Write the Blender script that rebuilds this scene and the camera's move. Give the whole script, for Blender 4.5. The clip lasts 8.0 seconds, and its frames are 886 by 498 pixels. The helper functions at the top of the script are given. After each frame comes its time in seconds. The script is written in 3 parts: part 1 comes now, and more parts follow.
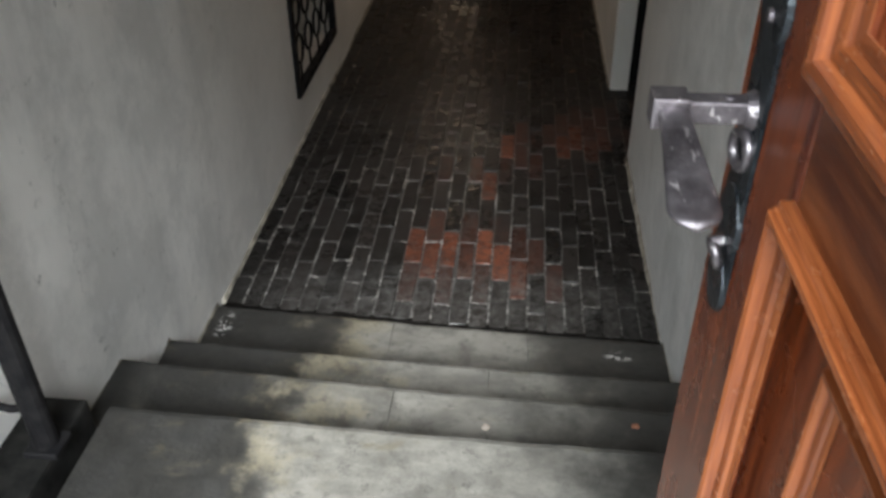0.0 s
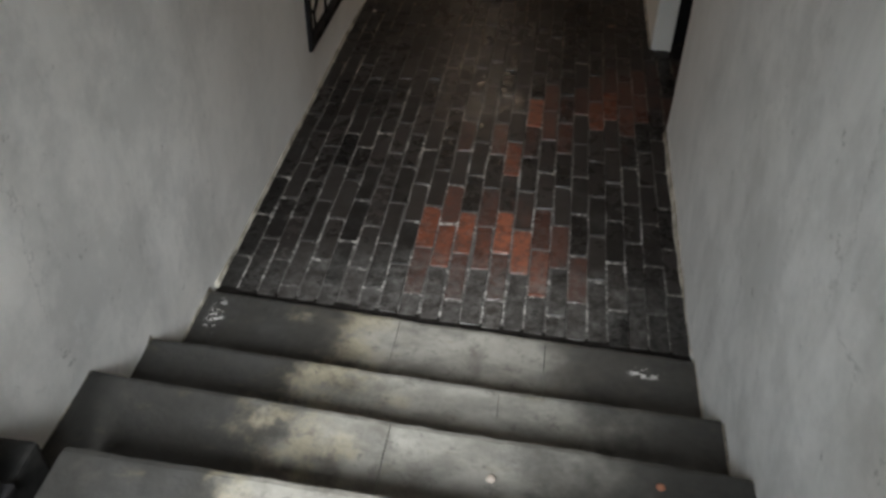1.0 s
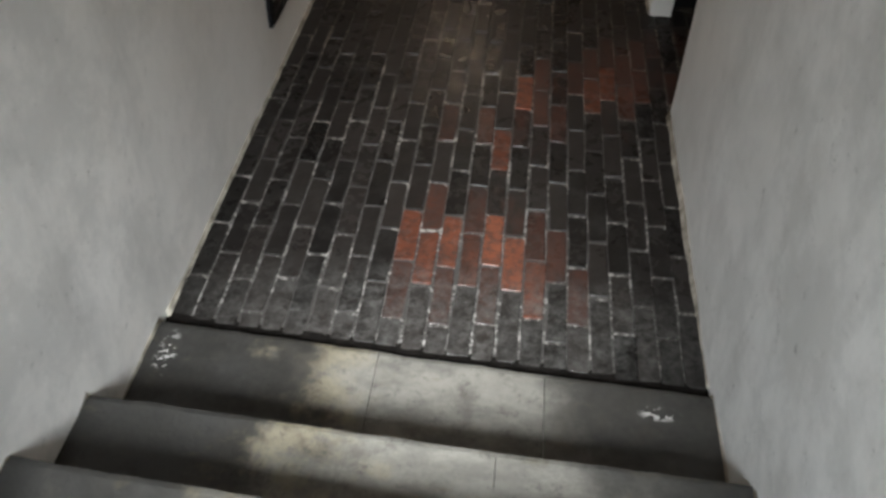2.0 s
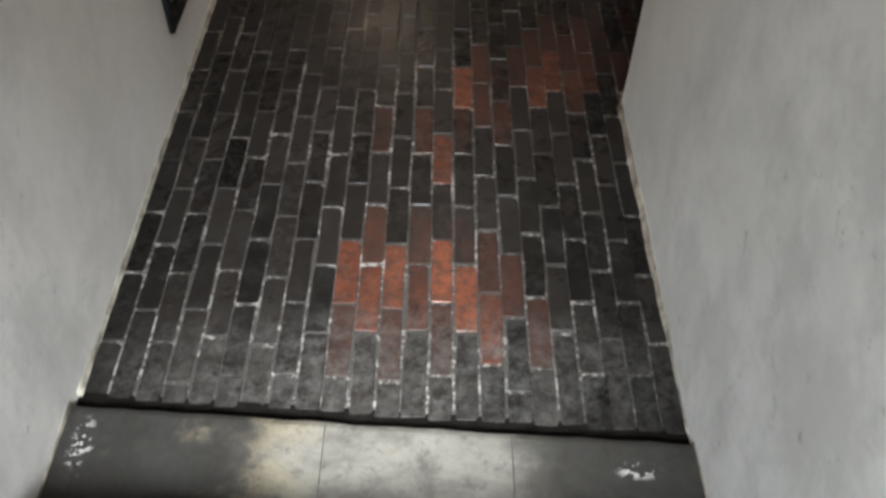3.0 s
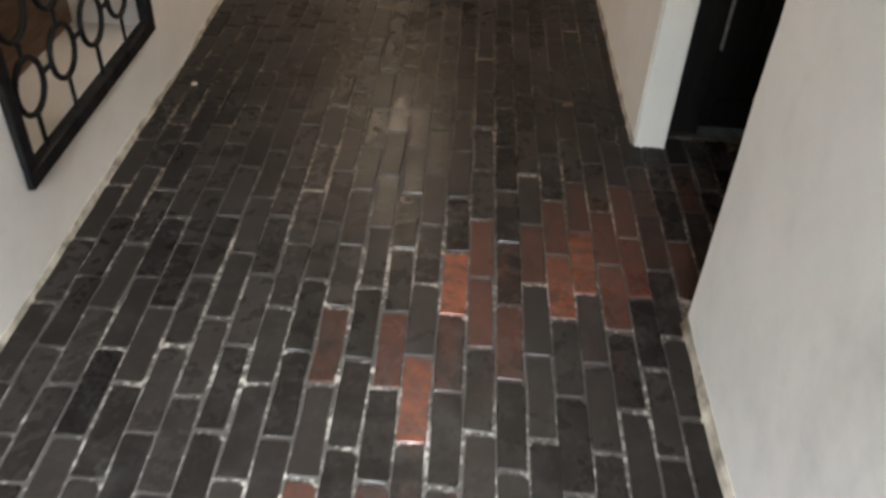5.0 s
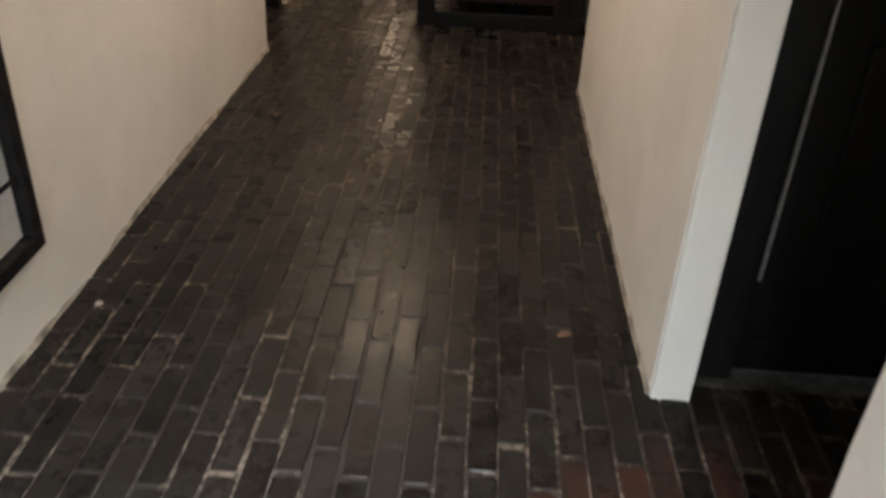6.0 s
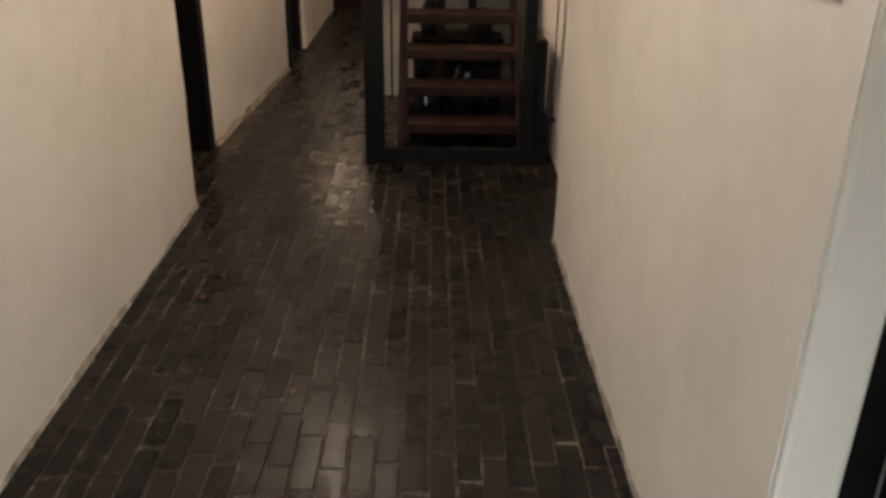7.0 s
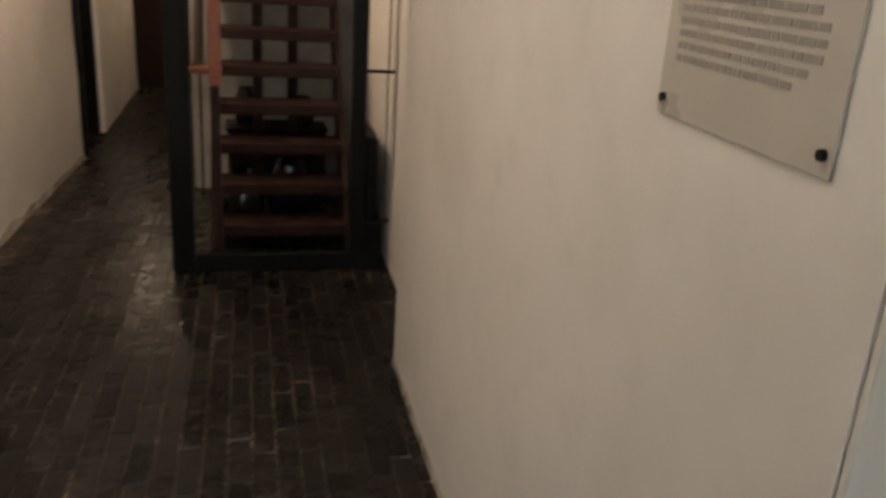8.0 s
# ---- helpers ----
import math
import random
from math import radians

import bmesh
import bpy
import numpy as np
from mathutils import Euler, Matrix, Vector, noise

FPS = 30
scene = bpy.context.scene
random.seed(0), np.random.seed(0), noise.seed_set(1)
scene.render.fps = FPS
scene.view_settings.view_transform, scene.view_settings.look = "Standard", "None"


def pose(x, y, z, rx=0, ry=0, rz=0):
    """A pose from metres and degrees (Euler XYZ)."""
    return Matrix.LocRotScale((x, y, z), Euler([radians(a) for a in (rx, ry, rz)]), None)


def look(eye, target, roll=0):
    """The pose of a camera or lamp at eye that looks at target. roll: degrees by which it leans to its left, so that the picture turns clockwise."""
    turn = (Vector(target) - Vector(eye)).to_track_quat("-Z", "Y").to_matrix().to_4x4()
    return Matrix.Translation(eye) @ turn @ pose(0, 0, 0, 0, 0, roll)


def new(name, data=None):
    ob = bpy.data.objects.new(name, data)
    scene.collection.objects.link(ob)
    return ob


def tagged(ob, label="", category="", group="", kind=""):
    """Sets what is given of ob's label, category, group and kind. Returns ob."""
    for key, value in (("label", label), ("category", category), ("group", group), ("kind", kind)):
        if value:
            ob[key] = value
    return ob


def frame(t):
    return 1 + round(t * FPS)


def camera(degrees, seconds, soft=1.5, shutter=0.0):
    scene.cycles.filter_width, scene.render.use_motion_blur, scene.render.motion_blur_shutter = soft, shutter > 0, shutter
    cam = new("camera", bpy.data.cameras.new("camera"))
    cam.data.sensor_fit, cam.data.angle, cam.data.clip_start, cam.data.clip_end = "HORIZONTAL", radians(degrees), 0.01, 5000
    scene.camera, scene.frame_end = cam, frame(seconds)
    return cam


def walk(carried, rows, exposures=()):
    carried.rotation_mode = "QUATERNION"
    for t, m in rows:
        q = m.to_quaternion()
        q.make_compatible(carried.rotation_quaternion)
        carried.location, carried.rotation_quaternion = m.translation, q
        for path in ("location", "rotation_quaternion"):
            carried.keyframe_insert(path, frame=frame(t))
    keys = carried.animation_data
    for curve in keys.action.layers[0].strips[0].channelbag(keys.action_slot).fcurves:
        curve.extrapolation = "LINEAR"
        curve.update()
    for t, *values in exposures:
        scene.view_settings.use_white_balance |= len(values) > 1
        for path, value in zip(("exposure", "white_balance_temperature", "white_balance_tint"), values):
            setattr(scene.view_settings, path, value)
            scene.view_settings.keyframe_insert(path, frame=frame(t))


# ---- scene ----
cam = camera(55.9, 8.0, soft=3.0, shutter=0.35)
PATH = [
    (0, (1.019, -0.434, 1.868), (0.864, 1.207, 0.736), -0.5),
    (0.5, (1.009, -0.266, 1.899), (0.872, 1.288, 0.645), 1.4),
    (1, (1.012, -0.077, 1.889), (0.815, 1.448, 0.61), 0.9),
    (1.2, (1.011, -0.015, 1.893), (0.787, 1.486, 0.591), -0.6),
    (2.3, (0.935, 0.45, 1.831), (0.852, 1.852, 0.407), 1.5),
    (2.5, (0.938, 0.518, 1.852), (0.895, 1.889, 0.396), 0.8),
    (3, (0.906, 0.725, 1.861), (0.924, 2.057, 0.369), 1.5),
    (3.5, (0.882, 0.903, 1.843), (0.932, 2.262, 0.377), 2.9),
    (4, (0.961, 1.106, 1.687), (0.934, 2.523, 0.275), 0.2),
    (4.2, (0.97, 1.214, 1.683), (0.934, 2.647, 0.288), -0.5),
    (5.3, (1.0, 1.778, 1.31), (0.979, 3.402, 0.143), 3.9),
    (5.5, (1.047, 1.918, 1.338), (0.99, 3.588, 0.239), 1.1),
    (6, (1.059, 2.282, 1.324), (1.007, 4.001, 0.303), 3.1),
    (6.5, (1.065, 2.621, 1.363), (0.978, 4.387, 0.428), -0.8),
    (7, (1.026, 2.916, 1.38), (1.059, 4.734, 0.546), 0.9),
    (7.5, (0.984, 3.126, 1.422), (1.195, 4.961, 0.654), 2.2),
    (7.7, (1.003, 3.216, 1.414), (1.288, 5.05, 0.69), 2.9),
    (8, (1.032, 3.352, 1.402), (1.482, 5.184, 0.738), 3.8),
]
EXPOSURES = [(0.0, 1.2), (1.0, 1.36), (2.5, 2.1), (4.0, 2.53), (5.5, 3.38), (6.5, 3.36), (7.5, 3.1), (8.0, 2.84)]
walk(cam, [(t, look(eye, target, roll)) for t, eye, target, roll in PATH], EXPOSURES)


# ---- light ----
world = bpy.data.worlds.new("sky")
scene.world = world
world.use_nodes = True
wn = world.node_tree.nodes
sky = wn.new("ShaderNodeTexSky")
sky.sky_type, sky.sun_disc = "NISHITA", False
sky.sun_elevation, sky.sun_rotation = radians(38), radians(180)
world.node_tree.links.new(sky.outputs["Color"], wn["Background"].inputs["Color"])
wn["Background"].inputs["Strength"].default_value = 0.08

sun = new("sun", bpy.data.lights.new("sun", "SUN"))
sun.data.energy, sun.data.angle, sun.data.color = 5.0, radians(24), (0.94, 0.975, 1.0)
sun.matrix_world = look((0.70, -7.88, 6.16), (0.75, 0, 0))


def lamp_bulb(name, place, watts, colour, radius=0.05):
    ob = new(name, bpy.data.lights.new(name, "POINT"))
    ob.data.energy, ob.data.color, ob.data.shadow_soft_size = watts, colour, radius
    ob.location = place
    return ob


WARM = (1.0, 0.74, 0.52)
# the strip of bright sky over the houses across the street
skylight = new("street_skylight", bpy.data.lights.new("street_skylight", "AREA"))
skylight.data.shape, skylight.data.size, skylight.data.size_y = "RECTANGLE", 3.4, 1.6
skylight.data.energy, skylight.data.color = 235.0, (0.86, 0.94, 1.0)
skylight.matrix_world = look((0.74, -3.0, 3.95), (0.75, 1.2, 0.7))
# first lamp is an added soft fill for the corridor walls, no known bulb
lamp_bulb("corridor_fill", (1.0, 4.6, 2.5), 4.8, (1.0, 0.87, 0.73), 0.32)
lamp_bulb("stair_bulb", (0.48, 7.3, 2.3), 7.2, WARM, 0.09)
lamp_bulb("far_bulb", (0.10, 11.5, 1.95), 2.0, WARM, 0.07)
lamp_bulb("side_room_bulb", (-1.2, 3.9, 2.2), 0.75, (1.0, 0.80, 0.62), 0.1)


# ---- materials ----
def material(name, rough=0.6, metal=0.0, spec=0.5):
    m = bpy.data.materials.new(name)
    m.use_nodes = True
    b = m.node_tree.nodes["Principled BSDF"]
    b.inputs["Roughness"].default_value = rough
    b.inputs["Metallic"].default_value = metal
    b.inputs["Specular IOR Level"].default_value = spec
    return m, m.node_tree.nodes, m.node_tree.links, b


class Net:
    """Short ways to add nodes to a material."""

    def __init__(self, name, rough=0.6, metal=0.0, spec=0.5):
        self.m, self.n, self.l, self.b = material(name, rough, metal, spec)
        geo = self.n.new("ShaderNodeNewGeometry")
        self.pos, self.island = geo.outputs["Position"], geo.outputs["Random Per Island"]

    def put(self, value, socket):
        if hasattr(value, "is_linked"):
            self.l.new(value, socket)
        elif isinstance(value, tuple):
            socket.default_value = (*value, 1)[: len(socket.default_value)]
        else:
            socket.default_value = value

    def noise(self, scale, detail=4.0, rough=0.6, at=None, stretch=None):
        v = at or self.pos
        if stretch:
            mp = self.n.new("ShaderNodeMapping")
            mp.inputs["Scale"].default_value = stretch
            self.l.new(v, mp.inputs["Vector"])
            v = mp.outputs["Vector"]
        t = self.n.new("ShaderNodeTexNoise")
        t.inputs["Scale"].default_value, t.inputs["Detail"].default_value, t.inputs["Roughness"].default_value = scale, detail, rough
        self.l.new(v, t.inputs["Vector"])
        return t.outputs["Fac"]

    def math(self, op, a, b=0.0, clamp=False):
        t = self.n.new("ShaderNodeMath")
        t.operation, t.use_clamp = op, clamp
        self.put(a, t.inputs[0])
        self.put(b, t.inputs[1])
        return t.outputs[0]

    def ramp(self, value, lo, hi, a=0.0, b=1.0):
        t = self.n.new("ShaderNodeMapRange")
        t.interpolation_type = "SMOOTHSTEP"
        self.put(value, t.inputs["Value"])
        for k, v in (("From Min", lo), ("From Max", hi), ("To Min", a), ("To Max", b)):
            t.inputs[k].default_value = v
        return t.outputs["Result"]

    def mix(self, fac, a, b, blend="MIX"):
        t = self.n.new("ShaderNodeMix")
        t.data_type, t.blend_type = "RGBA", blend
        self.put(fac, t.inputs[0])
        self.put(a, t.inputs[6])
        self.put(b, t.inputs[7])
        return t.outputs[2]

    def axis(self, which):
        t = self.n.new("ShaderNodeSeparateXYZ")
        self.l.new(self.pos, t.inputs[0])
        return t.outputs[which]

    def spot(self, x, y, rx, ry):
        """1 at the middle of an ellipse on the floor, falling to 0 past its rim."""
        dx = self.math("DIVIDE", self.math("SUBTRACT", self.axis("X"), x), rx)
        dy = self.math("DIVIDE", self.math("SUBTRACT", self.axis("Y"), y), ry)
        d = self.math("ADD", self.math("MULTIPLY", dx, dx), self.math("MULTIPLY", dy, dy))
        return self.ramp(d, 0.0, 2.0, 1.0, 0.0)

    def bump(self, height, strength, distance=0.01):
        t = self.n.new("ShaderNodeBump")
        t.inputs["Strength"].default_value, t.inputs["Distance"].default_value = strength, distance
        self.l.new(height, t.inputs["Height"])
        self.l.new(t.outputs["Normal"], self.b.inputs["Normal"])

    def finish(self, colour, rough=None):
        self.put(colour, self.b.inputs["Base Color"])
        if rough is not None:
            self.put(rough, self.b.inputs["Roughness"])
        return self.m


def plaster(name, base, stain, amount=0.5):
    k = Net(name, 0.85, 0, 0.25)
    c = k.mix(k.ramp(k.noise(1.5, 5, 0.6), 0.38, 0.72, 0, amount), base, stain)
    c = k.mix(k.ramp(k.noise(6.5, 6, 0.7), 0.5, 0.78, 0, amount * 0.7), c, stain)
    c = k.mix(k.ramp(k.noise(31, 5, 0.75), 0.62, 0.74, 0, amount * 0.35), c, tuple(v * 0.75 for v in stain))
    damp = k.math("MULTIPLY", k.ramp(k.axis("Y"), 1.4, 3.4, 1.0, 0.0), k.ramp(k.noise(2.6, 6, 0.7), 0.42, 0.62))
    c = k.mix(k.math("MULTIPLY", damp, 0.42), c, (0.40, 0.395, 0.375))
    cell = k.n.new("ShaderNodeTexVoronoi")
    cell.feature, cell.inputs["Scale"].default_value = "DISTANCE_TO_EDGE", 1.7
    wob = k.n.new("ShaderNodeVectorMath")
    wob.operation = "MULTIPLY_ADD"
    k.l.new(k.noise(6, 5, 0.7), wob.inputs[0])
    wob.inputs[1].default_value = (0.25, 0.25, 0.25)
    k.l.new(k.pos, wob.inputs[2])
    k.l.new(wob.outputs[0], cell.inputs["Vector"])
    crack = k.math("MULTIPLY", k.ramp(cell.outputs["Distance"], 0.0, 0.008, 1.0, 0.0), k.ramp(k.noise(2.1, 3), 0.52, 0.6))
    crack = k.math("MULTIPLY", crack, k.ramp(k.axis("Y"), 1.3, 2.0, 1.0, 0.0))
    c = k.mix(k.math("MULTIPLY", crack, 0.32), c, (0.16, 0.155, 0.145))
    mark = k.math("MULTIPLY", k.ramp(k.axis("Y"), 1.6, 2.6, 1.0, 0.0), k.ramp(k.noise(13, 7, 0.78), 0.60, 0.70))
    c = k.mix(k.math("MULTIPLY", mark, 0.62), c, (0.20, 0.195, 0.18))
    h = k.math("ADD", k.noise(4, 3), k.math("MULTIPLY", k.noise(60, 4, 0.7), 0.12))
    flake = k.math("MULTIPLY", k.ramp(k.noise(5.5, 7, 0.72), 0.60, 0.625), k.ramp(k.axis("Y"), 1.2, 2.2, 1.0, 0.0))
    c = k.mix(k.math("MULTIPLY", flake, 0.32), c, (0.74, 0.73, 0.70))
    smear = k.math("MULTIPLY", k.ramp(k.noise(3.2, 5, 0.65, stretch=(1, 1, 0.35)), 0.50, 0.72), k.ramp(k.axis("Y"), 1.6, 3.2, 0.3, 0.0))
    c = k.mix(smear, c, (0.30, 0.295, 0.28))
    h = k.math("ADD", h, k.math("MULTIPLY", flake, 0.25))
    k.bump(h, 0.28, 0.02)
    return k.finish(c, k.ramp(k.noise(20, 3), 0.3, 0.7, 0.75, 0.95))


def brick_colour(name, single):
    """Dark trodden paving brick, worn to red in the trodden spots. single: each brick is an object of its own."""
    k = Net(name, 0.3, 0, 0.11)
    if single:
        info = k.n.new("ShaderNodeObjectInfo")
        r = info.outputs["Random"]
    else:
        r = k.island
    r2 = k.math("FRACT", k.math("MULTIPLY", r, 17.3))
    r3 = k.math("FRACT", k.math("MULTIPLY", r, 41.7))
    dark = k.mix(r2, (0.0066, 0.0058, 0.0054), (0.0195, 0.0162, 0.0145))
    dark = k.mix(k.ramp(k.noise(17, 6, 0.75), 0.5, 0.78, 0, 0.45), dark, (0.040, 0.036, 0.033))
    dark = k.mix(k.ramp(k.noise(8, 7, 0.8), 0.44, 0.70, 0, 0.55), dark, (0.031, 0.030, 0.0275))
    own = k.n.new("ShaderNodeAttribute")
    own.attribute_type, own.attribute_name = "OBJECT", "wear"
    wear = own.outputs["Fac"]
    tone = k.math("ADD", k.math("MULTIPLY", wear, 0.75), k.math("MULTIPLY", k.math("SUBTRACT", k.noise(13, 5, 0.7), 0.5), 0.7))
    red = k.mix(k.ramp(tone, 0.30, 1.0), (0.050, 0.021, 0.015), (0.205, 0.062, 0.031))
    red = k.mix(k.ramp(k.noise(32, 7, 0.78), 0.43, 0.62, 0, 0.80), red, (0.042, 0.028, 0.024))
    worn = k.math("ADD", k.math("MULTIPLY", k.spot(0.90, 2.25, 0.26, 0.24), 0.16), k.math("MULTIPLY", k.spot(1.22, 3.25, 0.42, 0.40), 0.16))
    worn = k.math("ADD", worn, k.math("MULTIPLY", k.spot(1.75, 3.45, 0.4, 0.35), 0.42))
    worn = k.math("ADD", worn, k.math("MULTIPLY", k.spot(0.85, 2.9, 0.6, 1.0), 0.13))
    worn = k.math("ADD", worn, wear)
    edge = k.math("ADD", k.math("MULTIPLY", k.noise(13, 7, 0.72, stretch=(1.6, 0.7, 1)), 1.15), k.math("MULTIPLY", r, 0.36))
    m = k.ramp(k.math("ADD", worn, edge), 1.06, 1.56, 0, 0.93)
    c = k.mix(m, dark, red)
    lime = k.math("MULTIPLY", k.spot(0.85, 1.93, 0.8, 0.2), k.ramp(k.noise(19, 7, 0.78), 0.36, 0.74))
    c = k.mix(k.math("MULTIPLY", lime, 0.52), c, (0.14, 0.137, 0.128))
    k.bump(k.math("ADD", k.noise(16, 5, 0.65), k.math("MULTIPLY", k.noise(140, 3), 0.15)), 0.24, 0.006)
    return k.finish(c, k.math("ADD", k.ramp(k.noise(14, 5, 0.7), 0.35, 0.7, 0.18, 0.34), k.math("MULTIPLY", r3, 0.12)))


def stone(name):
    k = Net(name, 0.6, 0, 0.45)
    grime = k.mix(k.noise(30, 5, 0.7), (0.012, 0.012, 0.011), (0.040, 0.038, 0.034))
    pale = k.mix(k.noise(12, 6, 0.7), (0.125, 0.120, 0.106), (0.225, 0.213, 0.185))
    wobble = k.math("MULTIPLY", k.math("SUBTRACT", k.noise(3.2, 6, 0.65), 0.5), 1.0)
    at = k.math("ADD", k.axis("X"), wobble)
    across = k.math("MULTIPLY", k.ramp(at, 0.42, 0.66), k.ramp(at, 1.0, 1.34, 1.0, 0.05))
    thin = k.ramp(k.noise(6, 6, 0.7, stretch=(1, 1.8, 1)), 0.36, 0.62, 0.55, 1.0)
    c = k.mix(k.math("MULTIPLY", across, thin), grime, pale)
    rim = k.math("MULTIPLY", k.ramp(at, 0.38, 0.50), k.ramp(at, 0.56, 0.74, 1.0, 0.0))
    c = k.mix(k.math("MULTIPLY", rim, k.ramp(k.noise(9, 5, 0.7), 0.42, 0.62, 0, 0.4)), c, (0.28, 0.24, 0.155))
    c = k.mix(k.ramp(k.noise(7, 5, 0.7, stretch=(1, 2, 1)), 0.58, 0.74, 0, 0.6), c, (0.10, 0.085, 0.055))
    c = k.mix(k.ramp(k.noise(23, 7, 0.8), 0.53, 0.68, 0, 0.62), c, (0.032, 0.030, 0.026))
    c = k.mix(k.ramp(k.noise(4.2, 7, 0.75, stretch=(1.5, 1, 1)), 0.52, 0.66, 0, 0.5), c, (0.055, 0.05, 0.042))
    chip = k.math("ADD", k.spot(1.40, 1.66, 0.045, 0.02), k.spot(0.06, 1.70, 0.025, 0.07))
    chip = k.math("MULTIPLY", chip, k.ramp(k.noise(48, 3, 0.6), 0.54, 0.57))
    c = k.mix(k.math("MULTIPLY", chip, 0.85), c, (0.50, 0.49, 0.465))
    k.bump(k.math("ADD", k.noise(14, 6, 0.7), k.math("MULTIPLY", k.noise(120, 4), 0.3)), 0.5, 0.008)
    return k.finish(c, k.ramp(k.noise(9, 4), 0.35, 0.7, 0.42, 0.75))


def plain(name, a, b, scale=20.0, rough=(0.4, 0.6), metal=0.0, bump=0.2, stretch=None, spec=0.5):
    k = Net(name, 0.5, metal, spec)
    k.bump(k.noise(scale * 3, 5, 0.7, stretch=stretch), bump, 0.005)
    return k.finish(k.mix(k.ramp(k.noise(scale, 6, 0.7, stretch=stretch), 0.3, 0.7), a, b), k.ramp(k.noise(scale * 0.7, 4), 0.3, 0.7, *rough))


WALL = plaster("limewashed_plaster", (0.80, 0.775, 0.735), (0.60, 0.575, 0.53), 0.45)
WALL_ENTRY = plaster("damp_limewash", (0.78, 0.77, 0.745), (0.55, 0.54, 0.515), 0.45)
PIER = plaster("pale_grey_plaster", (0.72, 0.70, 0.64), (0.60, 0.58, 0.53), 0.4)
# whitewash greyed so the stair's shade is in the wall's own colour
BACKWALL = plaster("shade_greyed_whitewash", (0.36, 0.35, 0.33), (0.15, 0.145, 0.135), 0.8)
# ceiling is out of view; darkened to cut bounce and floor reflections
CEILING = plain("unseen_dark_ceiling", (0.10, 0.075, 0.055), (0.20, 0.155, 0.115), 9, (0.6, 0.8), 0, 0.3, (5, 0.4, 5))
COVE = plain("dirty_plaster_foot", (0.10, 0.085, 0.065), (0.50, 0.455, 0.38), 11, (0.8, 0.95), 0, 0.6)
BRICK, BRICK_FAR = brick_colour("paving_brick", True), brick_colour("paving_brick_far", False)
STONE = stone("worn_step_stone")


def mortar_bed():
    k = Net("mortar", 0.85, 0, 0.3)
    near = k.ramp(k.axis("Y"), 2.2, 4.2)
    pale = k.mix(near, (0.31, 0.295, 0.272), (0.20, 0.155, 0.115))
    dark = k.mix(near, (0.05, 0.046, 0.042), (0.030, 0.025, 0.021))
    some = k.math("ADD", k.noise(4.0, 5, 0.65), k.math("MULTIPLY", k.math("SUBTRACT", k.noise(55, 4, 0.7), 0.5), 1.1))
    c = k.mix(k.ramp(some, 0.50, 0.72), dark, pale)
    k.bump(k.noise(60, 5, 0.7), 0.6, 0.006)
    return k.finish(c)


MORTAR = mortar_bed()
IRON = plain("black_iron", (0.006, 0.006, 0.007), (0.018, 0.017, 0.017), 25, (0.45, 0.7), 0.0, 0.25, None, 0.14)
BLACKWOOD = plain("black_painted_wood", (0.0030, 0.0029, 0.0029), (0.0075, 0.0070, 0.0067), 12, (0.45, 0.65), 0, 0.3, (3, 3, 0.4), 0.15)


def worn_steel():
    """Dull grey-violet steel whose plating is scratched and rubbed through to bright metal."""
    k = Net("worn_steel", 0.45, 0.9, 0.5)
    base = k.mix(k.ramp(k.noise(40, 5, 0.7), 0.3, 0.7), (0.085, 0.075, 0.082), (0.20, 0.185, 0.195))
    scratch = k.ramp(k.noise(120, 4, 0.65, stretch=(1.0, 0.28, 1.0)), 0.60, 0.66)
    rubbed = k.ramp(k.noise(55, 6, 0.75), 0.62, 0.72)
    bare = k.math("MAXIMUM", scratch, rubbed)
    k.bump(k.math("ADD", k.noise(90, 4, 0.7), k.math("MULTIPLY", bare, -0.8)), 0.25, 0.002)
    return k.finish(k.mix(k.math("MULTIPLY", bare, 0.8), base, (0.50, 0.47, 0.47)), k.ramp(k.noise(30, 4), 0.3, 0.7, 0.34, 0.55))


STEEL = worn_steel()
LOCK = plain("dark_lock_plate", (0.010, 0.013, 0.016), (0.035, 0.042, 0.048), 45, (0.22, 0.4), 0.6, 0.25)
VARNISH = plain("varnished_hardwood", (0.060, 0.011, 0.0040), (0.205, 0.047, 0.013), 20, (0.18, 0.34), 0, 0.2, (4, 4, 0.25))
VARNISH_H = plain("varnished_hardwood_rail", (0.060, 0.013, 0.0045), (0.175, 0.050, 0.014), 9, (0.28, 0.42), 0, 0.2, (5, 0.5, 5))
# door mouldings: the door's red-brown, lightened to put the sky's sheen into the colour
BEAD = plain("sheen_lit_moulding_wood", (0.10, 0.024, 0.0075), (0.25, 0.076, 0.024), 60, (0.14, 0.3), 0, 0.25, (3, 3, 0.10))
BEAD_H = plain("sheen_lit_cross_moulding_wood", (0.10, 0.024, 0.0075), (0.25, 0.076, 0.024), 60, (0.14, 0.3), 0, 0.25, (3, 0.10, 3))
REDWOOD = plain("red_brown_wood", (0.013, 0.0055, 0.0045), (0.034, 0.0135, 0.011), 12, (0.5, 0.7), 0, 0.3, (0.5, 5, 5), 0.2)
ORANGE = plain("orange_red_wood", (0.17, 0.035, 0.014), (0.26, 0.065, 0.025), 12, (0.3, 0.5), 0, 0.2, (5, 5, 0.5))
ENDDOOR = plain("dark_red_door_wood", (0.010, 0.0032, 0.0024), (0.024, 0.0075, 0.005), 10, (0.45, 0.6), 0, 0.2, (5, 5, 0.5), 0.15)
SIGN = plain("frosted_acrylic", (0.50, 0.47, 0.42), (0.54, 0.51, 0.46), 8, (0.25, 0.35), 0, 0.02)
